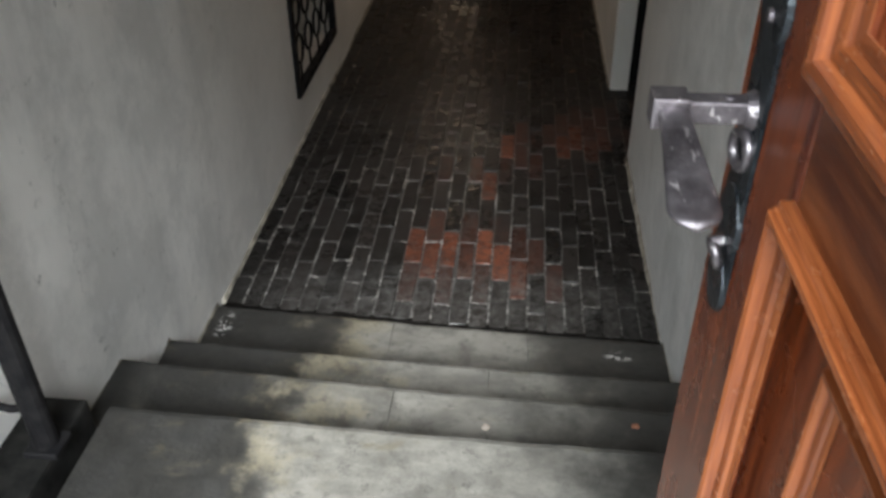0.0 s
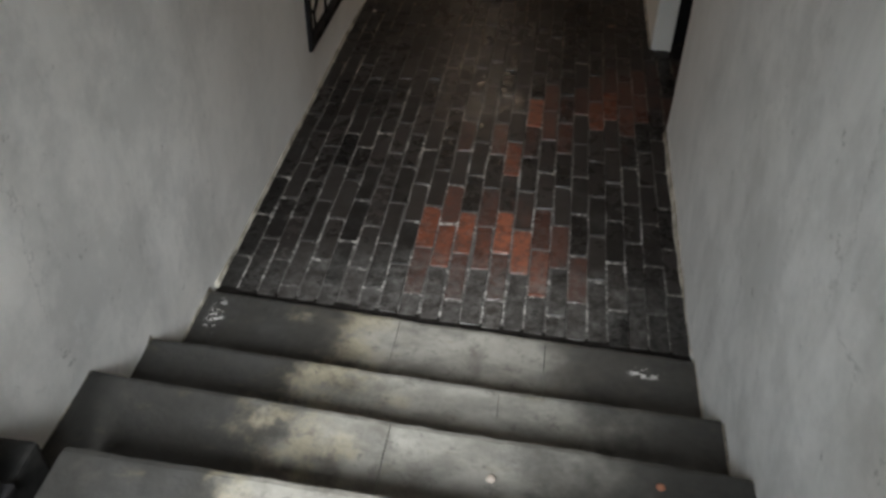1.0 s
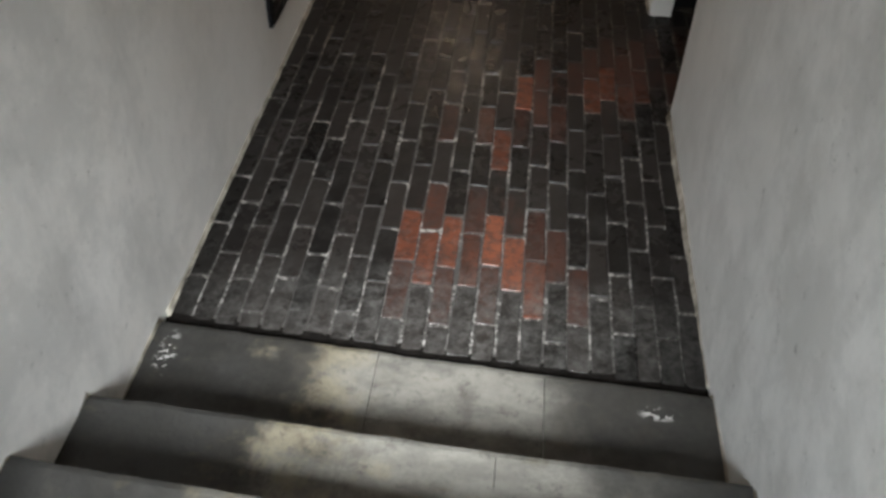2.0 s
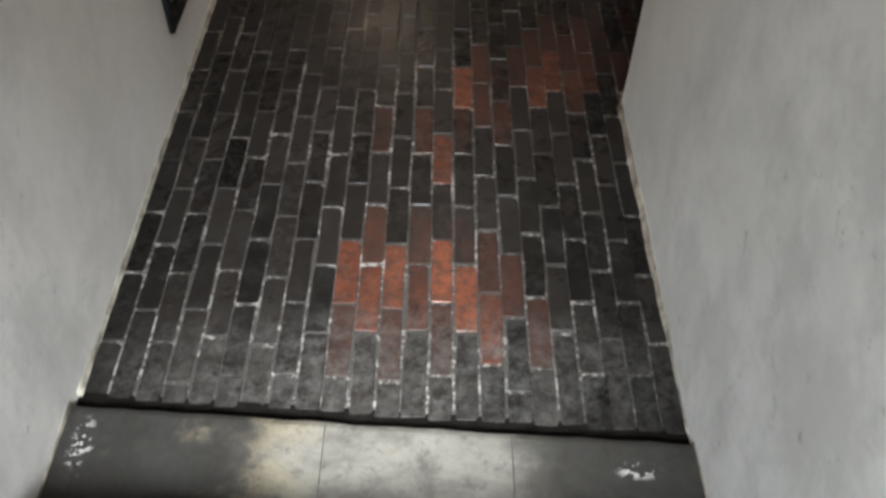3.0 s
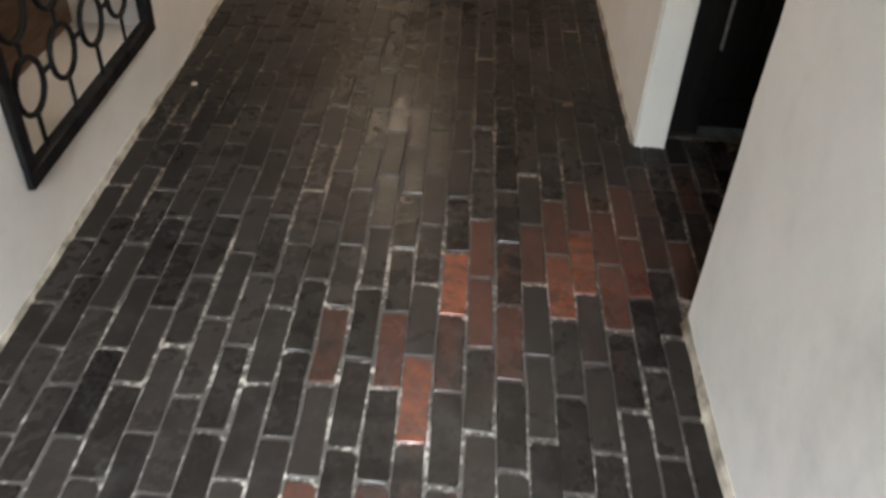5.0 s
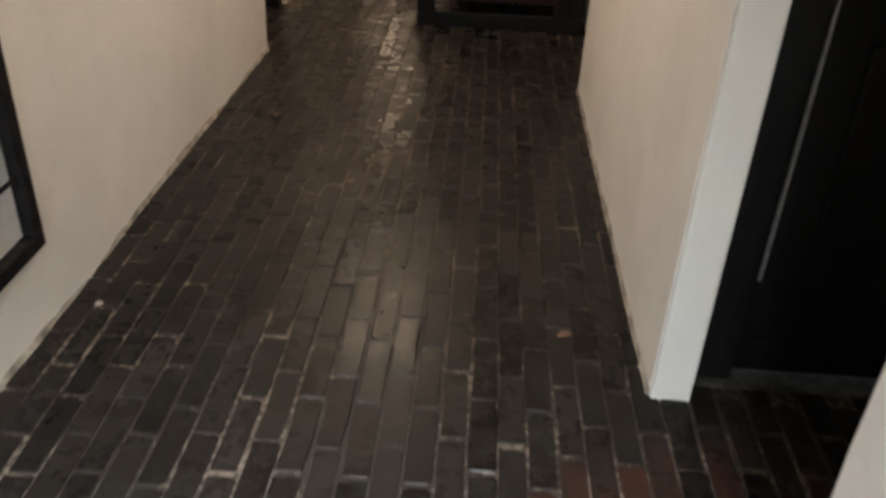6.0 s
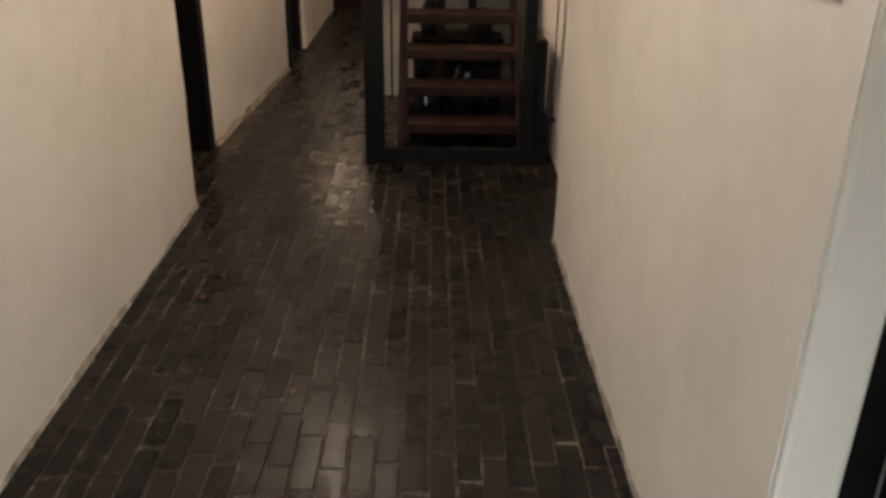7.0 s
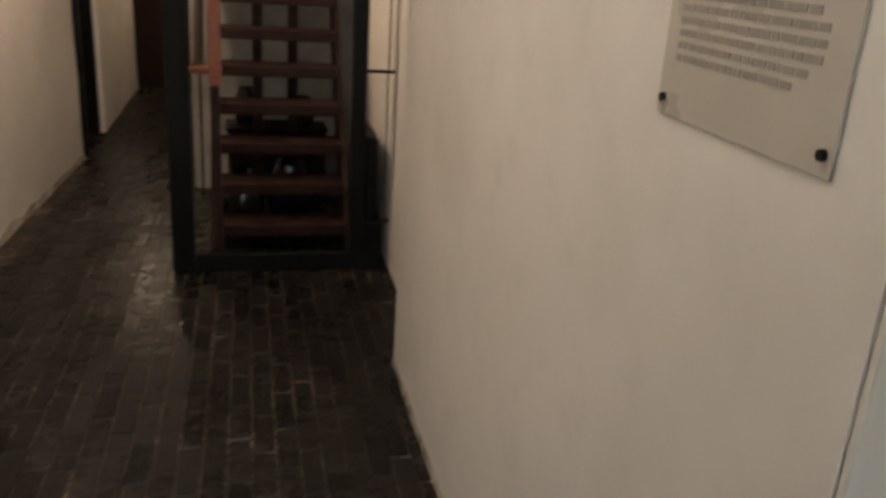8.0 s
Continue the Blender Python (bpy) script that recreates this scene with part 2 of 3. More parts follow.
INK = plain("grey_print", (0.27, 0.254, 0.226), (0.34, 0.322, 0.29), 90, (0.5, 0.7), 0, 0.0)
WOODFLOOR = plain("brown_floorboards", (0.16, 0.09, 0.05), (0.28, 0.17, 0.10), 8, (0.4, 0.6), 0, 0.2, (4, 0.5, 4))
OUTSIDE = plain("street_paving", (0.16, 0.155, 0.15), (0.26, 0.25, 0.24), 6, (0.7, 0.9), 0, 0.4)
GLOSSY = plain("dark_glazed_pot", (0.012, 0.012, 0.014), (0.03, 0.028, 0.03), 20, (0.08, 0.2), 0, 0.1)


def glass():
    m, n, l, b = material("door_glass", 0.04)
    b.inputs["Base Color"].default_value = (0.85, 0.9, 0.88, 1)
    b.inputs["Transmission Weight"].default_value = 1.0
    return m


GLASS = glass()


# ---- building helpers ----
def mesh_of(name, bm, mat, smooth=False):
    bmesh.ops.recalc_face_normals(bm, faces=bm.faces)
    me = bpy.data.meshes.new(name)
    bm.to_mesh(me)
    bm.free()
    me.materials.append(mat)
    if smooth:
        me.shade_smooth()
    return me


def part(name, bm, mat, parent, label="", smooth=False):
    ob = new(name, mesh_of(name, bm, mat, smooth))
    ob.parent = parent
    if label:
        ob["label"] = label
    return ob


def thing(name, label, category, place=(0, 0, 0), kind="", group=""):
    ob = new(name)
    ob.empty_display_size = 0.1
    ob.location = place
    return tagged(ob, label, category, group, kind)


def add_box(bm, x0, x1, y0, y1, z0, z1, bevel=0.0, seg=1):
    made = bmesh.ops.create_cube(bm, size=1)["verts"]
    for v in made:
        v.co = Vector(((x0 + x1) / 2 + v.co.x * (x1 - x0), (y0 + y1) / 2 + v.co.y * (y1 - y0), (z0 + z1) / 2 + v.co.z * (z1 - z0)))
    if bevel:
        edges = list({e for v in made for e in v.link_edges})
        bmesh.ops.bevel(bm, geom=edges, offset=bevel, segments=seg, affect="EDGES", profile=0.6)
    return bm


def box(x0, x1, y0, y1, z0, z1, bevel=0.0, seg=1):
    return add_box(bmesh.new(), x0, x1, y0, y1, z0, z1, bevel, seg)


def add_rod(bm, a, b, r0, r1=None, sides=10):
    a, b = Vector(a), Vector(b)
    way = b - a
    m = Matrix.Translation((a + b) / 2) @ way.to_track_quat("Z", "Y").to_matrix().to_4x4()
    bmesh.ops.create_cone(bm, cap_ends=True, segments=sides, radius1=r0, radius2=r0 if r1 is None else r1, depth=way.length, matrix=m)
    return bm


def rod(a, b, r0, r1=None, sides=10):
    return add_rod(bmesh.new(), a, b, r0, r1, sides)


def ring(centre, normal, radius, wire, major=28, minor=8):
    """A round iron ring."""
    bm = bmesh.new()
    turn = Vector(normal).to_track_quat("Z", "Y").to_matrix()
    rows = []
    for i in range(major):
        a = 2 * math.pi * i / major
        out = Vector((math.cos(a), math.sin(a), 0))
        rows.append([bm.verts.new(Vector(centre) + turn @ (out * (radius + wire * math.cos(2 * math.pi * j / minor)) + Vector((0, 0, wire * math.sin(2 * math.pi * j / minor))))) for j in range(minor)])
    for i in range(major):
        for j in range(minor):
            bm.faces.new((rows[i][j], rows[(i + 1) % major][j], rows[(i + 1) % major][(j + 1) % minor], rows[i][(j + 1) % minor]))
    return bm


def steps_between(marks, size):
    out = []
    for a, b in zip(marks, marks[1:]):
        n = max(1, round((b - a) / size))
        out += [a + (b - a) * i / n for i in range(n)]
    return out + [marks[-1]]


def wall_mesh(p, q, z0, z1, thick, holes=(), size=0.14, rough=0.006, foot=0.0):
    """An uneven plastered wall from p to q, its seen face to the left of the way p to q and its body behind it. holes: (s0, s1, z0, z1)."""
    p, q = Vector((*p, 0)), Vector((*q, 0))
    length = (q - p).length
    along = (q - p) / length
    face = Vector((-along.y, along.x, 0))
    ss = steps_between(sorted({0, length, *(v for h in holes for v in h[:2])}), size)
    zz = steps_between(sorted({z0, z1, *(v for h in holes for v in h[2:])}), size)
    bm = bmesh.new()

    def free(i, j):
        if not (0 <= i < len(ss) - 1 and 0 <= j < len(zz) - 1):
            return False
        s, z = (ss[i] + ss[i + 1]) / 2, (zz[j] + zz[j + 1]) / 2
        return not any(h[0] < s < h[1] and h[2] < z < h[3] for h in holes)

    front, back = {}, {}
    for i, s in enumerate(ss):
        for j, z in enumerate(zz):
            at = p + along * s + Vector((0, 0, z))
            off = noise.noise(at * 1.3) * rough * 1.6 + noise.noise(at * 5.0) * rough * 0.6
            front[i, j] = bm.verts.new(at + face * off)
            back[i, j] = bm.verts.new(at - face * thick)
    for i in range(len(ss) - 1):
        for j in range(len(zz) - 1):
            if not free(i, j):
                continue
            bm.faces.new((front[i, j], front[i + 1, j], front[i + 1, j + 1], front[i, j + 1]))
            bm.faces.new((back[i, j], back[i, j + 1], back[i + 1, j + 1], back[i + 1, j]))
            for di, dj, a, b in ((-1, 0, (i, j), (i, j + 1)), (1, 0, (i + 1, j + 1), (i + 1, j)), (0, -1, (i + 1, j), (i, j)), (0, 1, (i, j + 1), (i + 1, j + 1))):
                if not free(i + di, j + dj):
                    bm.faces.new((front[a], front[b], back[b], back[a]))
    loose = [v for v in bm.verts if not v.link_faces]
    bmesh.ops.delete(bm, geom=loose, context="VERTS")
    return bm


def wall(name, p, q, z0, z1, thick, mat, label, holes=(), **more):
    ob = new(name, mesh_of(name, wall_mesh(p, q, z0, z1, thick, holes, **more), mat))
    ob.data.shade_smooth()
    ob.data.set_sharp_from_angle(angle=radians(35))
    return tagged(ob, label, "wall", kind="structure")


def cove(name, p, q, z, label, wide=0.03, high=0.05):
    """The dirty rounded foot where plaster meets the floor."""
    p, q = Vector((*p, 0)), Vector((*q, 0))
    length = (q - p).length
    along = (q - p) / length
    face = Vector((-along.y, along.x, 0))
    bm = bmesh.new()
    rows = []
    for s in steps_between([0, length], 0.06):
        at = p + along * s + Vector((0, 0, z))
        w = wide * (0.55 + 0.9 * abs(noise.noise(at * 4.0)) + 0.1 * noise.noise(at * 17))
        h = high * (0.6 + 0.8 * abs(noise.noise(at * 3.1 + Vector((9, 0, 0)))) + 0.08 * noise.noise(at * 13))
        rows.append([bm.verts.new(at + face * (w * u) + Vector((0, 0, h * v))) for u, v in ((-0.4, 1.0), (0.12, 0.98), (0.3, 0.45), (0.6, 0.15), (1.0, -0.05), (1.0, -0.3), (-0.4, -0.3))])
    for a, b in zip(rows, rows[1:]):
        for i in range(7):
            bm.faces.new((a[i], a[(i + 1) % 7], b[(i + 1) % 7], b[i]))
    bm.faces.new(rows[0])
    bm.faces.new(rows[-1])
    ob = new(name, mesh_of(name, bm, COVE, True))
    return tagged(ob, label, "wall foot", kind="structure")


# ---- structure ----
TOP = 2.9
wall("wall_left_1", (0.0, 6.36), (0.0, -0.80), -0.1, TOP, 0.24, WALL, "off-white limewashed wall with a barred window", holes=[(6.36 - 4.012, 6.36 - 3.16, 0.24, 1.62)])
wall("wall_left_2", (-0.02, 9.10), (-0.115, 7.21), -0.1, TOP, 0.24, WALL, "off-white limewashed wall between two doorways")
wall("wall_left_3", (0.0, 11.9), (0.0, 9.86), -0.1, TOP, 0.24, WALL, "off-white wall by the far door")
wall("wall_right_1", (1.55, -0.80), (1.55, 3.07), -0.1, TOP, 0.30, WALL_ENTRY, "grey-white damp limewashed wall beside the steps")
wall("wall_right_2", (1.53, 3.882), (1.53, 6.02), -0.1, TOP, 0.097, WALL, "off-white plastered wall carrying a sign", rough=0.0006)
wall("wall_right_3", (1.66, 6.02), (1.66, 9.6), -0.1, TOP, 0.2, WALL, "off-white wall beside the wooden stair")
wall("wall_end", (2.0, 11.9), (-0.3, 11.9), -0.1, TOP, 0.2, WALL, "plain wall at the far end of the corridor", holes=[(1.4, 2.10, -0.1, 2.05)])
wall("wall_behind_stair", (1.7, 8.35), (0.72, 8.35), -0.1, TOP, 0.2, BACKWALL, "rough whitewashed wall behind the stair, greyed to paint in its shade", rough=0.02)
wall("wall_lane_right", (0.72, 8.42), (0.72, 11.9), -0.1, TOP, 0.2, WALL, "plain plastered wall of the narrow far passage")
wall("wall_front", (1.85, -0.78), (-0.24, -0.78), -0.1, TOP, 0.28, WALL_ENTRY, "plastered front wall round the entrance", holes=[(0.62, 1.61, 0.54, 2.50)])
tagged(new("ceiling", mesh_of("ceiling", box(-2.2, 3.0, -1.12, 12.1, TOP, TOP + 0.15), CEILING)), "unseen ceiling, made dark brown to cut bounced light", "ceiling", kind="structure")

# side passage with the black door
wall("wall_passage_near", (2.75, 3.07), (1.85, 3.07), -0.1, TOP, 0.3, WALL, "plastered side of a short passage")
wall("wall_passage_end", (2.75, 3.95), (2.75, 3.07), -0.1, TOP, 0.2, WALL, "plastered end of a short passage")
pier = tagged(new("pier", mesh_of("pier", box(1.532, 1.628, 3.868, 3.8805, -0.1, TOP, 0.010, 4), PIER, True)), "narrow pale grey plastered pier beside the black door", "pier", kind="structure")
pier.data.set_sharp_from_angle(angle=radians(40))
wall("wall_passage_far", (2.55, 4.0), (2.95, 4.0), -0.1, TOP, 0.2, WALL, "plastered wall beside the black door")
tagged(new("lintel", mesh_of("lintel", box(1.65, 2.56, 3.98, 4.2, 2.08, TOP), WALL)), "plastered wall over the black door", "wall", kind="structure")

# recesses of the doorways in the left wall
for name, y0, y1 in (("doorway_1", 6.36, 7.21), ("doorway_2", 9.10, 9.86)):
    bm = bmesh.new()
    add_box(bm, -0.34, -0.28, y0 - 0.1, y1 + 0.1, -0.05, 2.1)
    tagged(new(name, mesh_of(name, bm, BLACKWOOD)), "closed black wooden door deep in its doorway", "door", kind="structure")
    tagged(new("lintel", mesh_of("lintel", box(-0.28, -0.12, y0, y1, 2.08, TOP), WALL)), "plastered wall over the doorway", "wall", kind="structure")

# the room behind the barred window
wall("wall_room_back", (-1.9, 4.9), (-1.9, 2.2), 0, TOP, 0.1, WALL, "pale wall of the room behind the barred window")
wall("wall_room_far", (-0.24, 4.9), (-1.9, 4.9), 0, TOP, 0.1, WALL, "pale side wall of the room behind the window")
wall("wall_room_near", (-1.9, 2.2), (-0.24, 2.2), 0, TOP, 0.1, WALL, "pale side wall of the room behind the window")
tagged(new("room_floor", mesh_of("room_floor", box(-2.0, -0.24, 2.1, 5.0, -0.12, -0.02), WOODFLOOR)), "brown floor of the room behind the window", "floor", kind="structure")
tagged(new("ground", mesh_of("ground", box(-60, 60, -60, -1.12, 0.2, 0.5), OUTSIDE)), "grey street paving outside the entrance", "ground", kind="structure")

cove("wall_foot_left", (0.0, 6.36), (0.0, 1.86), 0, "crumbling yellowed plaster foot of the wall", 0.014, 0.03)
cove("wall_foot_right", (1.55, 1.78), (1.55, 3.07), 0, "dirty grey plaster foot of the wall", 0.018, 0.035)
cove("wall_foot_right_2", (1.53, 3.882), (1.53, 6.02), 0, "yellowed plaster foot of the wall", 0.014, 0.03)
cove("wall_foot_left_2", (-0.02, 9.10), (-0.115, 7.21), 0, "yellowed plaster foot of the wall", 0.02, 0.04)

for y0, y1, z in ((1.44, 1.82, 0.030), (1.17, 1.43, 0.200), (0.84, 1.15, 0.370)):
    cove("wall_foot_steps", (0.0, y1), (0.0, y0), z - 0.004, "thin pale plaster bead along the steps", 0.010, 0.018)
    cove("wall_foot_steps", (1.55, y0 - 0.07), (1.55, y1 - 0.08), z - 0.004, "thin pale plaster bead along the steps", 0.010, 0.018)


# ---- stone steps ----
def slab(x0, x1, y_back, left, right, z, thick, nose=0.012):
    """A worn step slab: its front edge runs from y = left (at x = 0) to y = right (at x = 1.55) and is dented and rounded."""
    bm = bmesh.new()
    xs = steps_between([x0, x1], 0.035)

    def front(x):
        return left + (right - left) * x / 1.55 + 0.004 * noise.noise(Vector((x * 9, z * 7, 1))) + 0.003 * noise.noise(Vector((x * 31, z * 7, 5)))

    def sag(x):
        return -0.006 * math.exp(-(((x - 0.82) / 0.35) ** 2)) + 0.0015 * noise.noise(Vector((x * 14, z * 9, 3)))

    rows = []
    for x in xs:
        f, s = front(x), sag(x)
        ys = [y_back, y_back + (f - y_back) * 0.35, y_back + (f - y_back) * 0.7, f - 0.02, f - 0.006, f, f - 0.004, f - 0.010]
        zs = [z, z + s * 0.6, z + s, z + s - 0.001, z + s - 0.005, z + s - 0.016, z - thick, z - thick]
        row = [bm.verts.new((x, y, h)) for y, h in zip(ys, zs)]
        row.append(bm.verts.new((x, y_back, z - thick)))
        rows.append(row)
    for a, b in zip(rows, rows[1:]):
        for i in range(9):
            bm.faces.new((a[i], b[i], b[(i + 1) % 9], a[(i + 1) % 9]))
    bm.faces.new(rows[0])
    bm.faces.new(list(reversed(rows[-1])))
    return bm


steps = thing("stone_steps", "flight of worn grey stone steps between limewashed walls", "steps", (0, 0, 0), "structure")
GAP = 0.0009
for tread, (y_back, left, right, z, thick, cuts) in {
    "bottom_step": (1.33, 1.824, 1.740, 0.030, 0.10, (0.0, 0.64, 1.10, 1.55)),
    "lower_step": (1.05, 1.438, 1.374, 0.200, 0.17, (0.0, 0.98, 1.55)),
    "upper_step": (0.70, 1.162, 1.078, 0.370, 0.17, (0.0, 0.745, 1.55)),
    "landing": (-1.12, 0.834, 0.790, 0.540, 0.20, (0.155, 1.55)),
}.items():
    step = thing(tread, "", "")
    step.parent = steps
    for a, b in zip(cuts, cuts[1:]):
        part("slab", slab(a + GAP, b - GAP, y_back, left, right, z, thick), STONE, step, smooth=False)
core = box(0.0, 1.55, -1.12, 1.30, -0.1, 0.19)
add_box(core, 0.0, 1.55, -1.12, 1.03, 0.19, 0.335)
part("core", core, STONE, steps)

# black strip over the brick joint paints in the bottom step's shadow
STEP_SHADE = plain("painted_step_shade", (0.004, 0.0035, 0.003), (0.012, 0.010, 0.009), 30, (0.8, 0.95), 0, 0.5, None, 0.06)
shade_strip = bmesh.new()
vs = [shade_strip.verts.new(v) for v in ((0, 1.80, 0.0004), (1.55, 1.72, 0.0004), (1.55, 1.790, 0.0004), (0, 1.874, 0.0004), (0, 1.80, -0.02), (1.55, 1.72, -0.02), (1.55, 1.785, -0.02), (0, 1.870, -0.02))]
for q in ((0, 1, 2, 3), (7, 6, 5, 4), (0, 4, 5, 1), (1, 5, 6, 2), (2, 6, 7, 3), (3, 7, 4, 0)):
    shade_strip.faces.new([vs[i] for i in q])
tagged(new("gutter", mesh_of("gutter", shade_strip, STEP_SHADE)), "black strip over the joint at the foot of the steps, painting in their shade", "gutter", kind="structure")

kerb = bmesh.new()
add_box(kerb, 0.004, 0.128, -0.77, 0.80, 0.30, 0.582, 0.012, 2)
tagged(new("side_kerb", mesh_of("side_kerb", kerb, plain("grimy_stone", (0.006, 0.006, 0.0055), (0.022, 0.021, 0.019), 16, (0.6, 0.9), 0, 0.5, None, 0.15))), "black grimy stone kerb along the landing", "kerb", kind="structure")

post = thing("railing_post", "black round iron railing post standing beside the steps", "railing", (0.108, 0.66, 0.585))
part("upright", rod((0, 0, -0.01), (0, 0, 1.0), 0.025, sides=14), IRON, post, smooth=False)
part("foot_plate", box(-0.035, 0.035, -0.035, 0.035, -0.004, 0.012, 0.003), IRON, post)
bracket = rod((0, 0, 0.11), (-0.05, 0.0, 0.10), 0.008)
add_rod(bracket, (-0.05, 0.0, 0.10), (-0.10, 0.0, 0.115), 0.008)
part("wall_bracket", bracket, IRON, post)
part("knob", rod((0.0, 0, 0.30), (-0.036, 0, 0.30), 0.009), STEEL, post, "small worn metal knob")


# ---- entrance door ----
DX, DY0, DY1, DZ0, DZ1 = 1.179, -0.74, 0.138, 0.553, 2.47
door = thing("entrance_door", "open varnished red-brown wooden door with panels and glass", "door", (1.19, -0.74, 0.553))


def at_world(ob):
    """Keeps world coordinates for the parts of a thing that stands away from the origin."""
    for c in ob.children:
        c.matrix_parent_inverse = Matrix.Translation(ob.location).inverted()


part("free_stile", box(DX, DX + 0.045, -0.014, DY1, DZ0, DZ1, 0.004, 2), VARNISH, door)
part("hinge_stile", box(DX, DX + 0.045, DY0, -0.60, DZ0, DZ1, 0.004, 2), VARNISH, door)
part("bottom_rail", box(DX + 0.001, DX + 0.044, -0.60, -0.014, DZ0, 0.76, 0.003), VARNISH_H, door)
part("middle_rail", box(DX + 0.001, DX + 0.044, -0.60, -0.014, 1.613, 1.702, 0.003), VARNISH_H, door)
part("top_rail", box(DX + 0.001, DX + 0.044, -0.60, -0.014, 2.36, DZ1, 0.003), VARNISH_H, door)
part("panel", box(DX + 0.012, DX + 0.032, -0.60, -0.014, 0.76, 1.613, 0.002), VARNISH, door)


def moulding(y0, y1, z0, z1, wide, proud, x, sides):
    """The upright (1, 3) or cross (0, 2) sides of a mitred frame moulding with a stepped section, standing proud of the door's face at x."""
    section = ((0.0, 0.0), (0.0, 0.5), (0.1, 0.62), (0.17, 0.96), (0.3, 1.0), (0.42, 0.9), (0.5, 0.5), (0.72, 0.38), (0.8, 0.2), (1.0, 0.08), (1.0, 0.0))
    bm = bmesh.new()
    rows = []
    for u, h in section:
        d = u * wide
        xs = x - h * proud
        rows.append([bm.verts.new((xs, y, z)) for y, z in ((y0 + d, z0 + d), (y1 - d, z0 + d), (y1 - d, z1 - d), (y0 + d, z1 - d))])
    n = len(section)
    for i in range(n):
        for j in sides:
            bm.faces.new((rows[i][j], rows[i][(j + 1) % 4], rows[(i + 1) % n][(j + 1) % 4], rows[(i + 1) % n][j]))
    return bm


def frame_moulding(name, label, *sizes):
    for side in range(4):
        part(name, moulding(*sizes, (side,)), BEAD if side % 2 else BEAD_H, door, label)


frame_moulding("panel_moulding", "raised red-brown moulding, sky sheen painted in as orange-brown", -0.602, -0.012, 0.758, 1.621, 0.025, 0.016, DX + 0.001)
part("raised_field", box(DX + 0.005, DX + 0.02, -0.50, -0.126, 0.86, 1.58, 0.006, 2), VARNISH, door)
frame_moulding("field_moulding", "inner red-brown moulding, sky sheen painted in as orange-brown", -0.51, -0.114, 0.85, 1.590, 0.016, 0.010, DX + 0.005)
frame_moulding("window_moulding", "red-brown moulding round the glass, sky sheen painted in as orange-brown", -0.605, -0.008, 1.692, 2.37, 0.039, 0.016, DX + 0.001)
pane = part("pane", box(DX + 0.018, DX + 0.024, -0.60, -0.014, 1.70, 2.37), GLASS, door, "clear glass pane")
pane.visible_shadow = False

plate = part("lock_plate", box(DX - 0.003, DX + 0.001, 0.063, 0.113, 1.492, 1.794, 0.0015), LOCK, door, "long dark metal lock plate")
trim = bmesh.new()
for z, r in ((1.492, 0.025), (1.794, 0.025), (1.742, 0.030), (1.700, 0.029), (1.545, 0.028)):
    bmesh.ops.create_cone(trim, cap_ends=True, segments=20, radius1=r, radius2=r - 0.0015, depth=0.004, matrix=Matrix.Translation((DX - 0.0022 - 0.02 * abs(z - 1.66) / 10 - (0.0012 if z == 1.742 else 0.0), 0.088, z)) @ Matrix.Rotation(radians(-90), 4, "Y"))
part("plate_scallop", trim, LOCK, door)
for z in (1.509, 1.779, 1.694):
    part("screw", rod((DX - 0.002, 0.088, z), (DX - 0.007, 0.088, z), 0.006, 0.004, 12), STEEL, door)
part("rosette", rod((DX - 0.002, 0.088, 1.630), (DX - 0.009, 0.088, 1.630), 0.014, 0.011, 20), STEEL, door)
part("latch_loop", ring((DX - 0.006, 0.086, 1.602), (1, 0.2, 0), 0.012, 0.0042), STEEL, door, "bright bent steel latch loop", True)
handle = part("handle", box(DX - 0.058, DX - 0.006, 0.0795, 0.0965, 1.6225, 1.6385, 0.0022, 2), STEEL, door, "worn steel lever handle")
part("grub_screw", rod((DX - 0.019, 0.088, 1.637), (DX - 0.019, 0.088, 1.6398), 0.0042, 0.0036, 14), STEEL, handle)
bm = bmesh.new()
add_box(bm, DX - 0.070, DX - 0.046, 0.0765, 0.0995, 1.619, 1.641, 0.0018, 2)
part("handle_boss", bm, STEEL, handle)


def lever_blade():
    """A flat tapered lever that widens and rounds off towards its tip."""
    bm = bmesh.new()
    rows = []
    for i in range(31):
        u = i / 30
        y, z = 0.091 - 0.128 * u, 1.633 - 0.010 * u - 0.008 * u * u
        wide = 0.0098 + 0.0072 * u ** 1.3
        if u > 0.87:
            wide *= math.sqrt(max(0.0, 1 - ((u - 0.87) / 0.1315) ** 2))
        flat = 0.0045 - 0.002 * u
        rows.append([bm.verts.new((DX - 0.056 + wide * math.cos(a), y, z + flat * math.sin(a))) for a in (math.pi * 2 * j / 12 for j in range(12))])
    for a, b in zip(rows, rows[1:]):
        for j in range(12):
            bm.faces.new((a[j], a[(j + 1) % 12], b[(j + 1) % 12], b[j]))
    bm.faces.new(rows[0])
    bm.faces.new(rows[-1])
    return bm


part("lever", lever_blade(), STEEL, handle, "flat worn steel lever", True)
part("keyhole_cover", ring((DX - 0.008, 0.088, 1.516), (1, 0, 0.35), 0.0095, 0.0042), STEEL, door, "small oval steel keyhole ring", True)
part("keyhole_pin", rod((DX - 0.002, 0.088, 1.527), (DX - 0.012, 0.088, 1.525), 0.006, 0.005, 14), STEEL, door)
for z in (0.8, 1.5, 2.2):
    part("hinge", rod((DX + 0.02, DY0 - 0.006, z), (DX + 0.02, DY0 - 0.006, z + 0.1), 0.008), LOCK, door)
at_world(door)


